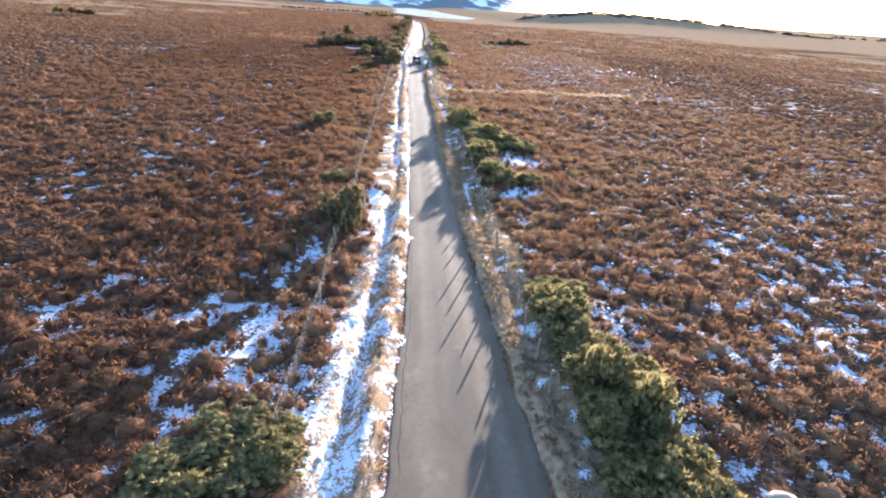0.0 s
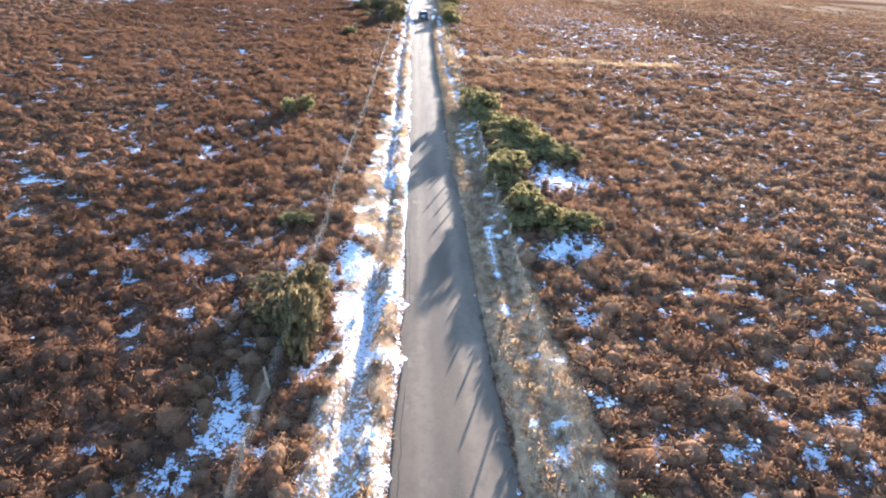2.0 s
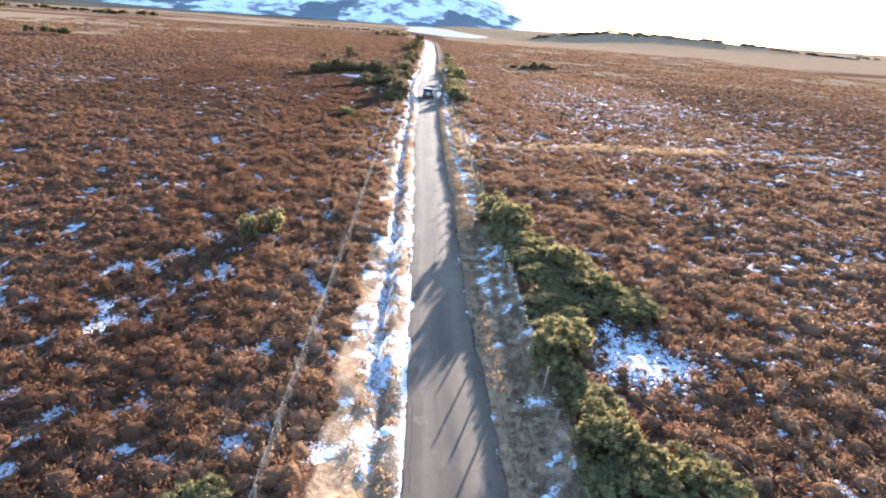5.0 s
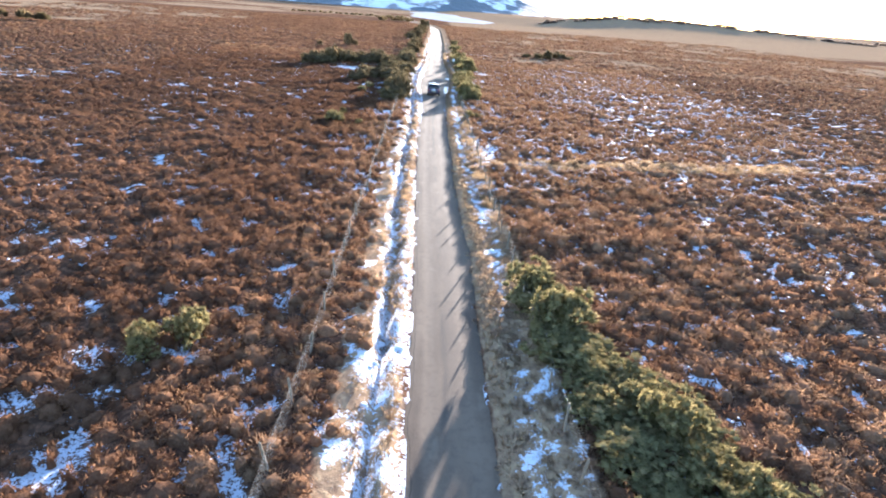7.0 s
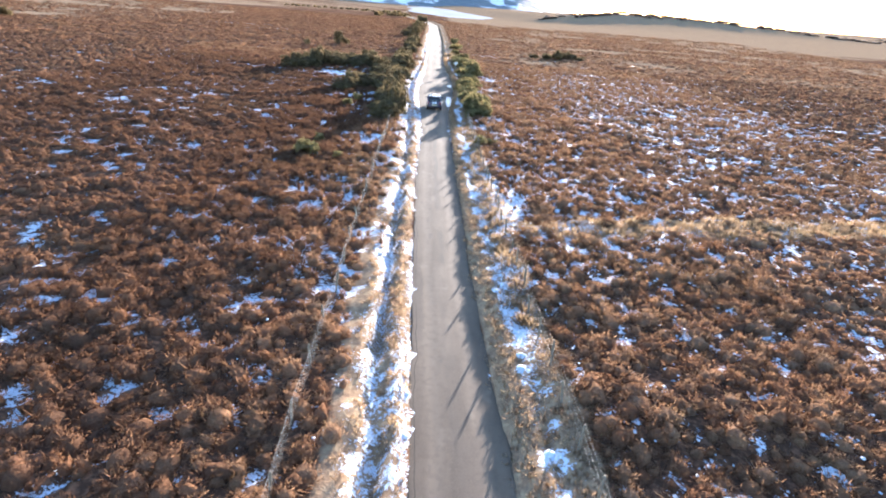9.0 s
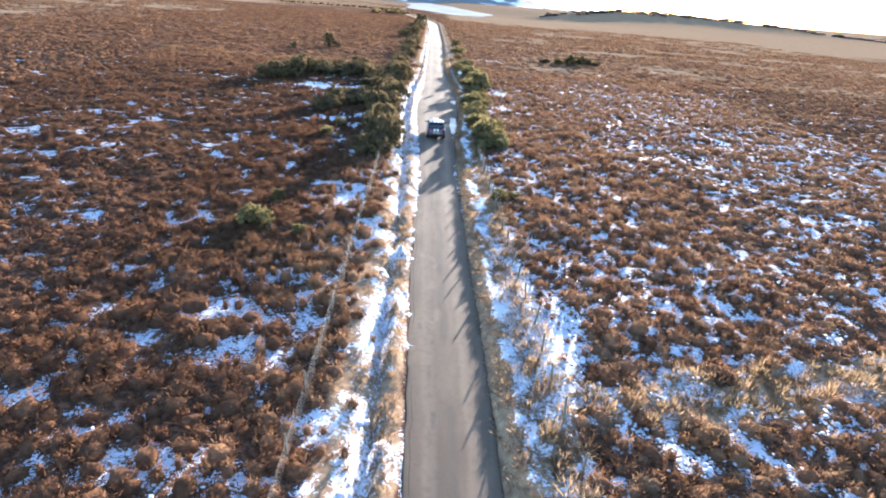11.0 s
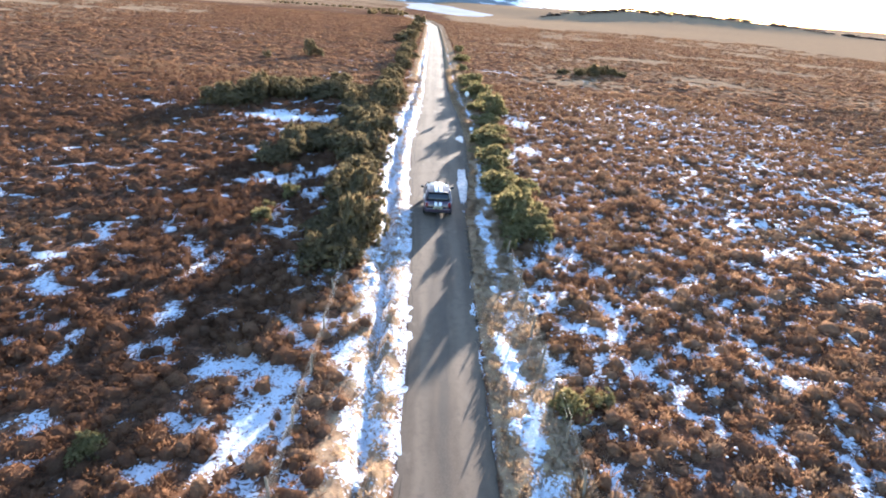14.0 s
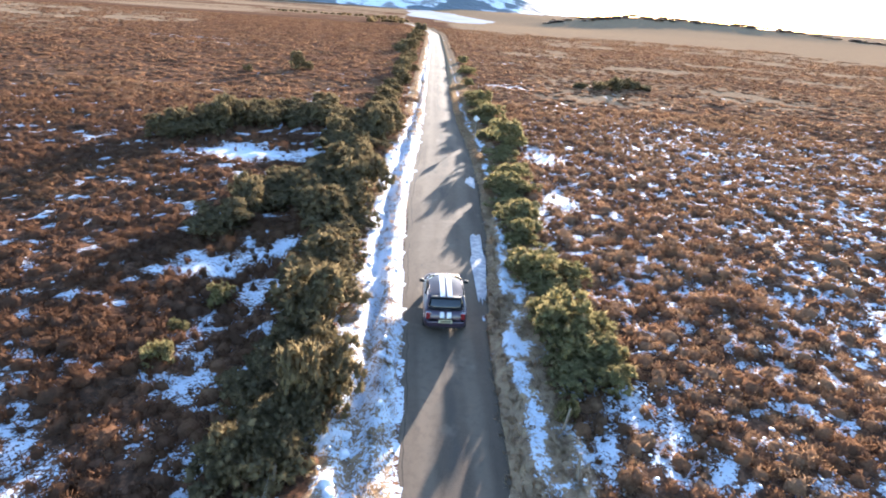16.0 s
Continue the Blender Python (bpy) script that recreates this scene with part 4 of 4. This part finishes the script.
def post_mesh():
    bm = bmesh.new()
    tube(bm, [(0, 0, -0.25), (0, 0, 0.4), (0.005, 0.0, 0.98), (0.005, 0, 1.04)], 0.04, 8)
    for v in bm.verts:
        if v.co.z > 1.0:
            v.co.x, v.co.y = v.co.x * 0.7, v.co.y * 0.7
    me = bpy.data.meshes.new("post")
    bmesh.ops.recalc_face_normals(bm, faces=bm.faces)
    bm.to_mesh(me)
    bm.free()
    me.materials.append(POST_WOOD)
    return me


POST = post_mesh()


def fence(x0, y0, y1, step, seed, label, levels):
    """Wooden posts with plain wires."""
    rng = random.Random(seed)
    root = tagged(new("fence"), label, "fence")
    root.location = (x0, y0, 0)
    feet = []
    for y in np.arange(y0, y1, step):
        x = x0 + rng.uniform(-0.06, 0.06)
        z = float(ground_height(np.array([x]), np.array([y]))[0])
        feet.append((x, float(y), z))
        p = new("post", POST)
        p.parent = root
        p.matrix_local = pose(x - x0, y - y0, z - 0.05, rng.uniform(-7, 7), rng.uniform(-7, 7), rng.uniform(0, 90)) @ Matrix.Diagonal((1, 1, rng.uniform(0.86, 1.02), 1))
    for level in levels:
        bm = bmesh.new()
        line = []
        for (xa, ya, za), (xb, yb, zb) in zip(feet, feet[1:]):
            line.append((xa - x0 + 0.05, ya - y0, za + level))
            line.append(((xa + xb) / 2 - x0 + 0.05, (ya + yb) / 2 - y0, (za + zb) / 2 + level - 0.02))
        tube(bm, line, 0.002, 4)
        part("wire", bm, WIRE, root)


fence(-3.35, 12.0, 112.0, 2.6, 1, "weathered post and wire stock fence running through the heather", (0.93, 0.87, 0.80, 0.70, 0.58, 0.44, 0.28))
fence(4.74, 14.0, 112.0, 1.9, 2, "leaning grey post and wire fence beside the grassy verge", (0.88, 0.62, 0.34))


# ---- ice, stones and a sign beside the lane ----
def flat_patch(name, x, y, length, width, z, material, label, category, seed, turn=0.0, taper=0.0):
    """A thin irregular sheet that lies on the lane."""
    rng = random.Random(seed)
    n = 36
    bm = bmesh.new()
    rim, top = [], []
    for i in range(n):
        a = 2 * math.pi * i / n
        r = 1 + 0.16 * math.sin(3 * a + seed) + 0.10 * math.sin(7 * a + 2 * seed) + rng.uniform(-0.05, 0.05)
        px, py = width / 2 * r * math.cos(a) * (1 + taper * math.sin(a)), length / 2 * r * math.sin(a)
        rim.append(bm.verts.new((px, py, -0.02)))
        top.append(bm.verts.new((px * 0.95, py * 0.97, 0.0)))
    for i in range(n):
        j = (i + 1) % n
        bm.faces.new((rim[i], rim[j], top[j], top[i]))
    bm.faces.new(top)
    me = bpy.data.meshes.new(name)
    bmesh.ops.recalc_face_normals(bm, faces=bm.faces)
    bm.to_mesh(me)
    bm.free()
    me.materials.append(material)
    ob = tagged(new(name, me), label, category)
    ob.matrix_world = pose(x, y, z, 0, 0, turn)
    return ob


def ice_material():
    n = Nodes("grey_ice")
    c = n.mix(n.step(n.noise(3.0, 4), 0.35, 0.65), (0.20, 0.215, 0.25), (0.36, 0.385, 0.43))
    return n.done(n.bsdf(c, 0.42, n.bump(n.noise(6.0, 3), 0.3, 0.02), Specular_IOR_Level=0.25))


ICE = ice_material()
flat_patch("ice_patch", 3.2, 122.6, 8.0, 0.74, 0.05, ICE, "grey frozen puddle along the lane's edge", "ice", 3, -2.5, 0.7)
flat_patch("ice_patch", 3.85, 137.2, 2.6, 0.7, 0.045, ICE, "grey frozen puddle along the lane's edge", "ice", 5)


def boulder(x, y, size, seed):
    rng = np.random.default_rng(seed)
    bm = bmesh.new()
    bmesh.ops.create_icosphere(bm, subdivisions=3, radius=1)
    for v in bm.verts:
        k = 1 + 0.25 * noise.noise(v.co * 1.3 + Vector((seed, 0, 0))) + 0.08 * noise.noise(v.co * 4)
        v.co = Vector((v.co.x * k * size, v.co.y * k * size * 0.75, max(v.co.z, -0.3) * k * size * 0.55))
    ob = part("boulder", bm, plain("pale_stone", (0.34, 0.285, 0.24), 0.85, 0, 0.8, 5), None, "", True)
    ob.location = (x, y, float(ground_height(np.array([x]), np.array([y]))[0]) + 0.03)
    tagged(ob, "pale rounded boulder lying in heather and snow", "boulder")


boulder(9.85, 9.75, 0.42, 4)


def road_sign(x, y):
    root = tagged(new("road_sign"), "small white square marker sign on a thin grey post", "sign")
    root.location = (x, y, float(ground_height(np.array([x]), np.array([y]))[0]))
    bm = bmesh.new()
    tube(bm, [(0, 0, -0.2), (0, 0, 1.75)], 0.035, 8)
    part("pole", bm, WIRE, root)
    bm = bmesh.new()
    bmesh.ops.create_cube(bm, size=1)
    bmesh.ops.scale(bm, vec=(0.5, 0.025, 0.5), verts=bm.verts)
    bmesh.ops.bevel(bm, geom=bm.edges[:], offset=0.006, segments=1, affect="EDGES")
    plate = part("sign_plate", bm, plain("white_enamel", (0.78, 0.78, 0.77), 0.4), root)
    plate.matrix_local = pose(0, -0.05, 1.62, 0, 45, 0)


road_sign(5.4, 152.5)


# ---- the car ----
def box(bm, cx, cy, cz, sx, sy, sz, bevel=0.0, segments=2):
    made = bmesh.ops.create_cube(bm, size=1)["verts"]
    for v in made:
        v.co = Vector((cx + v.co.x * sx, cy + v.co.y * sy, cz + v.co.z * sz))
    if bevel:
        edges = list({e for v in made for e in v.link_edges})
        bmesh.ops.bevel(bm, geom=edges, offset=bevel, segments=segments, affect="EDGES", profile=0.6)


def loft(bm, sections):
    """Closed rings of equal length joined end to end, with end caps."""
    rings = [[bm.verts.new(p) for p in ring] for ring in sections]
    m = len(rings[0])
    for lower, upper in zip(rings, rings[1:]):
        for j in range(m):
            bm.faces.new((lower[j], lower[(j + 1) % m], upper[(j + 1) % m], upper[j]))
    bm.faces.new(rings[0][::-1])
    bm.faces.new(rings[-1])


def body_ring(y, w, low, shoulder, deck):
    half = [(0.80 * w, low), (0.97 * w, low + 0.10), (w, low + 0.26), (0.99 * w, shoulder - 0.10), (0.94 * w, shoulder), (0.75 * w, deck), (0.35 * w, deck + 0.012)]
    return [(x, y, z) for x, z in half] + [(-x, y, z) for x, z in half[::-1]]


def cabin_ring(z, half_width, rear, front):
    """A rounded plan of the glass house at one height."""
    out = []
    for i in range(24):
        a = 2 * math.pi * (i + 0.5) / 24
        c, s = math.cos(a), math.sin(a)
        x = half_width * math.copysign(abs(c) ** 0.32, c)
        y = (rear + front) / 2 + (front - rear) / 2 * math.copysign(abs(s) ** 0.32, s)
        out.append((x, y, z))
    return out


def roof_height(x, y):
    return 1.405 - 0.045 * (x / 0.62) ** 2 - 0.05 * ((y - 1.2) / 0.9) ** 2


def stripe(bm, x0, x1, y0, y1, height, lift=0.006):
    steps = 10
    rows = []
    for i in range(steps + 1):
        y = y0 + (y1 - y0) * i / steps
        rows.append([bm.verts.new((x, y, height(x, y) + dz)) for x, dz in ((x0, -0.01), (x0, lift), (x1, lift), (x1, -0.01))])
    for a, b in zip(rows, rows[1:]):
        for j in range(3):
            bm.faces.new((a[j], a[j + 1], b[j + 1], b[j]))
    bm.faces.new(rows[0])
    bm.faces.new(rows[-1][::-1])


def build_car(x, y):
    root = tagged(new("car"), "dark hatchback with two white stripes standing on the lane", "car")
    paint = Nodes("dark_paint")
    PAINT = paint.done(paint.bsdf(paint.mix(paint.noise(30.0, 2), (0.042, 0.024, 0.042), (0.058, 0.034, 0.056)), 0.32, None, 0.2, Coat_Weight=1.0, Coat_Roughness=0.06))
    GLASS = plain("tinted_glass", (0.012, 0.014, 0.018), 0.06, 0, 0, 2, Coat_Weight=0.6)
    WHITE = plain("white_stripe_paint", (0.80, 0.81, 0.83), 0.35)
    BLACK = plain("black_plastic", (0.025, 0.025, 0.027), 0.6)
    CHROME = plain("chrome", (0.7, 0.7, 0.72), 0.15, 1.0)
    RED = plain("red_lamp_glass", (0.22, 0.014, 0.018), 0.25, 0, 0, 8, Coat_Weight=0.8)
    RUBBER = plain("tyre_rubber", (0.022, 0.022, 0.022), 0.85, 0, 0.3)
    ALLOY = plain("alloy_rim", (0.45, 0.45, 0.47), 0.35, 0.8)
    YELLOW = plain("yellow_plate", (0.60, 0.54, 0.34), 0.5)

    bm = bmesh.new()
    loft(bm, [body_ring(*r) for r in [(0.0, 0.62, 0.36, 0.60, 0.62), (0.04, 0.74, 0.28, 0.70, 0.74), (0.12, 0.80, 0.23, 0.82, 0.87), (0.35, 0.835, 0.20, 0.90, 0.93),
                                      (0.9, 0.842, 0.19, 0.92, 0.94), (1.7, 0.842, 0.19, 0.92, 0.945), (2.4, 0.842, 0.19, 0.91, 0.95), (2.75, 0.838, 0.19, 0.89, 0.95),
                                      (3.2, 0.81, 0.20, 0.82, 0.89), (3.5, 0.75, 0.22, 0.72, 0.80), (3.66, 0.66, 0.26, 0.60, 0.68), (3.72, 0.52, 0.32, 0.50, 0.55)]])
    part("body", bm, PAINT, root, "dark plum-black painted body", True)
    bm = bmesh.new()
    loft(bm, [cabin_ring(0.90, 0.755, 0.13, 2.78), cabin_ring(1.05, 0.725, 0.20, 2.62), cabin_ring(1.20, 0.68, 0.31, 2.40), cabin_ring(1.345, 0.625, 0.42, 2.14)])
    part("window_glass", bm, GLASS, root, "dark tinted window glass", True)
    bm = bmesh.new()
    rows = []
    for i in range(13):
        py = 0.33 + (2.16 - 0.33) * i / 12
        wide = 0.645 - 0.05 * max(0, (i - 9) / 3) - 0.05 * max(0, (2 - i) / 2)
        rows.append([bm.verts.new((wide * q, py, roof_height(0.62 * q, py))) for q in (-1, -0.8, -0.5, -0.2, 0.2, 0.5, 0.8, 1)])
    for a, b in zip(rows, rows[1:]):
        for j in range(7):
            bm.faces.new((a[j], a[j + 1], b[j + 1], b[j]))
    bmesh.ops.solidify(bm, geom=bm.faces[:], thickness=0.05)
    part("roof", bm, PAINT, root, "glossy dark roof", True)
    for px, wide in ((-0.135, 0.19), (0.135, 0.19)):
        bm = bmesh.new()
        stripe(bm, px - wide / 2, px + wide / 2, 0.335, 2.14, roof_height, 0.012)
        part("roof_stripe", bm, WHITE, root, "white roof stripe")
        bm = bmesh.new()
        stripe(bm, px - wide / 2, px + wide / 2, 2.82, 3.45, lambda a, b: 0.962 - 0.11 * max(0, (b - 2.75) / 0.45) - 0.06 * max(0, (b - 3.2) / 0.3), 0.006)
        part("bonnet_stripe", bm, WHITE, root, "white bonnet stripe")
        bm = bmesh.new()
        box(bm, px, 0.04, 0.775, wide * 0.85, 0.06, 0.17, 0.015)
        for v in bm.verts:
            v.co.y += (v.co.z - 0.70) * 0.55 - 0.035
        part("tailgate_stripe", bm, WHITE, root, "white tailgate stripe")
    for side in (-1, 1):
        bm = bmesh.new()
        pts = [(side * 0.75, 0.16, 0.90), (side * 0.715, 0.24, 1.06), (side * 0.67, 0.34, 1.22), (side * 0.63, 0.44, 1.35)]
        tube(bm, pts, 0.055, 6)
        part("rear_pillar", bm, PAINT, root)
        bm = bmesh.new()
        tube(bm, [(side * 0.74, 2.66, 0.93), (side * 0.68, 2.44, 1.14), (side * 0.62, 2.1, 1.345)], 0.03, 6)
        part("front_pillar", bm, PAINT, root)
        bm = bmesh.new()
        tube(bm, [(side * 0.765, 1.36, 0.92), (side * 0.705, 1.38, 1.14), (side * 0.64, 1.40, 1.345)], 0.03, 6)
        part("door_pillar", bm, BLACK, root)
        bm = bmesh.new()
        box(bm, side * 0.655, 0.06, 0.73, 0.17, 0.10, 0.27, 0.035, 3)
        lamp = part("tail_light", bm, RED, root, "red tail light", True)
        bm = bmesh.new()
        box(bm, side * 0.655, 0.075, 0.73, 0.20, 0.10, 0.30, 0.04, 3)
        part("chrome_ring", bm, CHROME, lamp, "chrome surround", True)
        bm = bmesh.new()
        box(bm, side * 0.92, 2.30, 1.02, 0.17, 0.11, 0.12, 0.035, 3)
        mirror = part("door_mirror", bm, BLACK, root, "", True)
        bm = bmesh.new()
        box(bm, side * 0.82, 2.31, 0.97, 0.10, 0.05, 0.04, 0.01)
        part("mirror_arm", bm, BLACK, mirror)
        bm = bmesh.new()
        box(bm, side * 0.845, 1.5, 0.60, 0.02, 0.16, 0.03, 0.008)
        part("door_handle", bm, CHROME, root)
        for wy in (0.62, 3.05):
            bm = bmesh.new()
            profile = [(0.19, -0.08), (0.28, -0.095), (0.305, -0.06), (0.305, 0.06), (0.28, 0.095), (0.19, 0.08)]
            loops = [[bm.verts.new((side * 0.74 + d, wy + r * math.cos(t), 0.305 + r * math.sin(t))) for r, d in profile] for t in [2 * math.pi * k / 28 for k in range(28)]]
            for a, b in zip(loops, loops[1:] + loops[:1]):
                for j in range(6):
                    bm.faces.new((a[j], a[(j + 1) % 6], b[(j + 1) % 6], b[j]))
            wheel = part("wheel", bm, RUBBER, root, "black rubber tyre", True)
            bm = bmesh.new()
            bmesh.ops.create_cone(bm, cap_ends=True, segments=24, radius1=0.19, radius2=0.17, depth=0.12)
            bmesh.ops.rotate(bm, cent=(0, 0, 0), matrix=Matrix.Rotation(radians(90 * side), 3, "Y"), verts=bm.verts)
            bmesh.ops.translate(bm, vec=(side * 0.755, wy, 0.305), verts=bm.verts)
            part("rim", bm, ALLOY, wheel, "silver alloy rim")
    bm = bmesh.new()
    box(bm, 0, 0.03, 0.43, 1.42, 0.14, 0.22, 0.06, 3)
    part("rear_bumper", bm, PAINT, root, "", True)
    bm = bmesh.new()
    box(bm, 0, 0.035, 0.31, 1.22, 0.10, 0.10, 0.02)
    part("bumper_insert", bm, BLACK, root)
    bm = bmesh.new()
    box(bm, 0, -0.045, 0.555, 0.52, 0.02, 0.115, 0.004)
    plate = part("number_plate", bm, YELLOW, root, "plain yellow rear plate")
    bm = bmesh.new()
    box(bm, 0, -0.058, 0.555, 0.40, 0.008, 0.05, 0.002)
    part("plate_bar", bm, BLACK, plate, "dark bar")
    bm = bmesh.new()
    box(bm, 0, 0.0, 0.655, 0.46, 0.05, 0.035, 0.012)
    part("tailgate_handle", bm, CHROME, root, "chrome tailgate handle")
    bm = bmesh.new()
    tube(bm, [(0.05, 0.10, 0.93), (-0.12, 0.15, 0.99), (-0.30, 0.17, 1.02)], 0.012, 5)
    part("rear_wiper", bm, BLACK, root)
    bm = bmesh.new()
    box(bm, 0, 0.35, 1.335, 1.10, 0.14, 0.04, 0.012)
    part("roof_spoiler", bm, BLACK, root, "matt black spoiler", True)
    bm = bmesh.new()
    tube(bm, [(0.0, 0.4, 0.27), (0.0, -0.04, 0.26)], 0.04, 10)
    part("exhaust_pipe", bm, CHROME, root)
    root.matrix_world = pose(x, y, 0.035, 0, 0, 0.5) @ Matrix.Diagonal((1.05, 1.05, 1.12, 1))


build_car(1.27, 116.4)


# ---- the distance ----
def far_trees(name, spots, material, label, category, seed):
    """Far bushes and trees, each a bunch of slips on a low stem, joined as one."""
    rng = np.random.default_rng(seed)
    sets = []
    for x, y, r, h in spots:
        k = 160
        d = rng.normal(size=(k, 3))
        d[:, 2] = np.abs(d[:, 2])
        d /= np.linalg.norm(d, axis=1, keepdims=True)
        z = float(ground_height(np.array([x]), np.array([y]))[0])
        c = np.array([x, y, z + 0.25 * h]) + d * [r * 0.7, r * 0.7, h * 0.55] * rng.uniform(0.3, 1, (k, 1))
        p, f = kites(rng, c - d * 0.1 * r, c + d * [0.4 * r, 0.4 * r, 0.3 * h], 0.35 * r * rng.uniform(0.5, 1.2, k))
        p[:, 2] = np.maximum(p[:, 2], z)
        sets.append((p, f, np.full(len(p), rng.uniform(0, 1)), np.repeat(d, 3, 0)))
    return stuff(name, sets, material, label, category)


rng = random.Random(12)
wood = [(x, 985 - 0.28 * x + rng.uniform(-25, 15), rng.uniform(5, 9), rng.uniform(1.8, 4.6)) for x in [170 + 6.0 * i + rng.uniform(-6, 6) for i in range(74)]]
wood += [(x, 1050 - 0.1 * x + rng.uniform(-20, 20), rng.uniform(4, 8), rng.uniform(4, 8)) for x in [680 + 14 * i for i in range(12)]]
far_trees("distant_wood", wood, HAZED_TWIGS, "row of far hazy brown trees on a low ridge", "trees", 21)
scrub = [(-112 + rng.uniform(-5, 5), 204 + rng.uniform(-3, 3), rng.uniform(1.4, 2.4), rng.uniform(2.0, 3.6)) for i in range(7)]
scrub += [(-120 + 4.6 * i + rng.uniform(-1, 1), 566 - 0.1 * i + rng.uniform(-2, 2), rng.uniform(1.6, 2.6), rng.uniform(1.5, 3.0)) for i in range(22)]
scrub += [(-420 + 7 * i + rng.uniform(-3, 3), 520 + 5 * math.sin(i) + rng.uniform(-6, 6), rng.uniform(3, 6), rng.uniform(2.5, 5.0)) for i in range(30)]
scrub += [(-20 + rng.uniform(-16, 8), 470 + rng.uniform(-40, 60), rng.uniform(1.5, 3.0), rng.uniform(1.5, 3.0)) for i in range(24)]
far_trees("distant_scrub", scrub, DARK_GORSE, "far brown scrub and bushes at the moor's edge", "bushes", 22)


def hill_material():
    n = Nodes("snowy_hill")
    # rock and plantations are lightened, putting the distance haze into their colours
    rock = n.ramp(n.noise(0.006, 5), [(0.35, (0.24, 0.235, 0.24)), (0.6, (0.34, 0.31, 0.29))])
    trees = n.step(n.noise(0.0032, 4), 0.50, 0.55)
    rock = n.mix(trees, rock, (0.13, 0.15, 0.165))
    snow = n.step(n.math("ADD", n.noise(0.012, 6, 0.65), n.math("MULTIPLY", trees, -0.2)), 0.41, 0.53)
    return n.done(n.bsdf(n.mix(snow, rock, (0.82, 0.83, 0.85)), 0.9, n.bump(n.noise(0.02, 5), 0.6, 20)))


def build_hills():
    xs, ys = np.linspace(-3600, 900, 150), np.linspace(2300, 4300, 70)
    gx, gy = np.meshgrid(xs, ys)
    x, y = gx.ravel(), gy.ravel()
    top = smooth(y, 2350, 3300) * smooth(4300 - y, 0, 500) * smooth(x + 3600, 0, 300) * (1 - smooth(x, -100, 820))
    notch = 1 - 0.75 * np.exp(-((x + 1620 + 0.1 * (y - 3000)) / 130) ** 2)
    z = -14 + top * notch * (170 + 190 * value_noise(x, y, 620.0, 91) + 60 * value_noise(x, y, 210.0, 92) + 22 * value_noise(x, y, 80.0, 93))
    me = mesh_of("snowy_hills", np.stack([x, y, z], -1), grid_faces(len(ys), len(xs)), hill_material(), None, True)
    tagged(new("snowy_hills", me), "distant snow-covered hills with dark plantations", "hills", kind="structure")


build_hills()


LOCH_SNOW = plain("wind_swept_loch_snow", (0.52, 0.51, 0.51), 0.8, 0, 0, 0.012, Specular_IOR_Level=0.0)


def build_loch():
    n = 64
    bm = bmesh.new()
    ring = []
    for i in range(n):
        a = 2 * math.pi * i / n
        r = 1 + 0.10 * math.sin(3 * a + 1) + 0.06 * math.sin(7 * a)
        ring.append(bm.verts.new((72 + 132 * r * math.cos(a), 1650 + 660 * r * math.sin(a), -9.6)))
    bm.faces.new(ring)
    tagged(part("frozen_loch", bm, LOCH_SNOW), "far frozen loch covered in white snow", "loch", kind="structure")


build_loch()
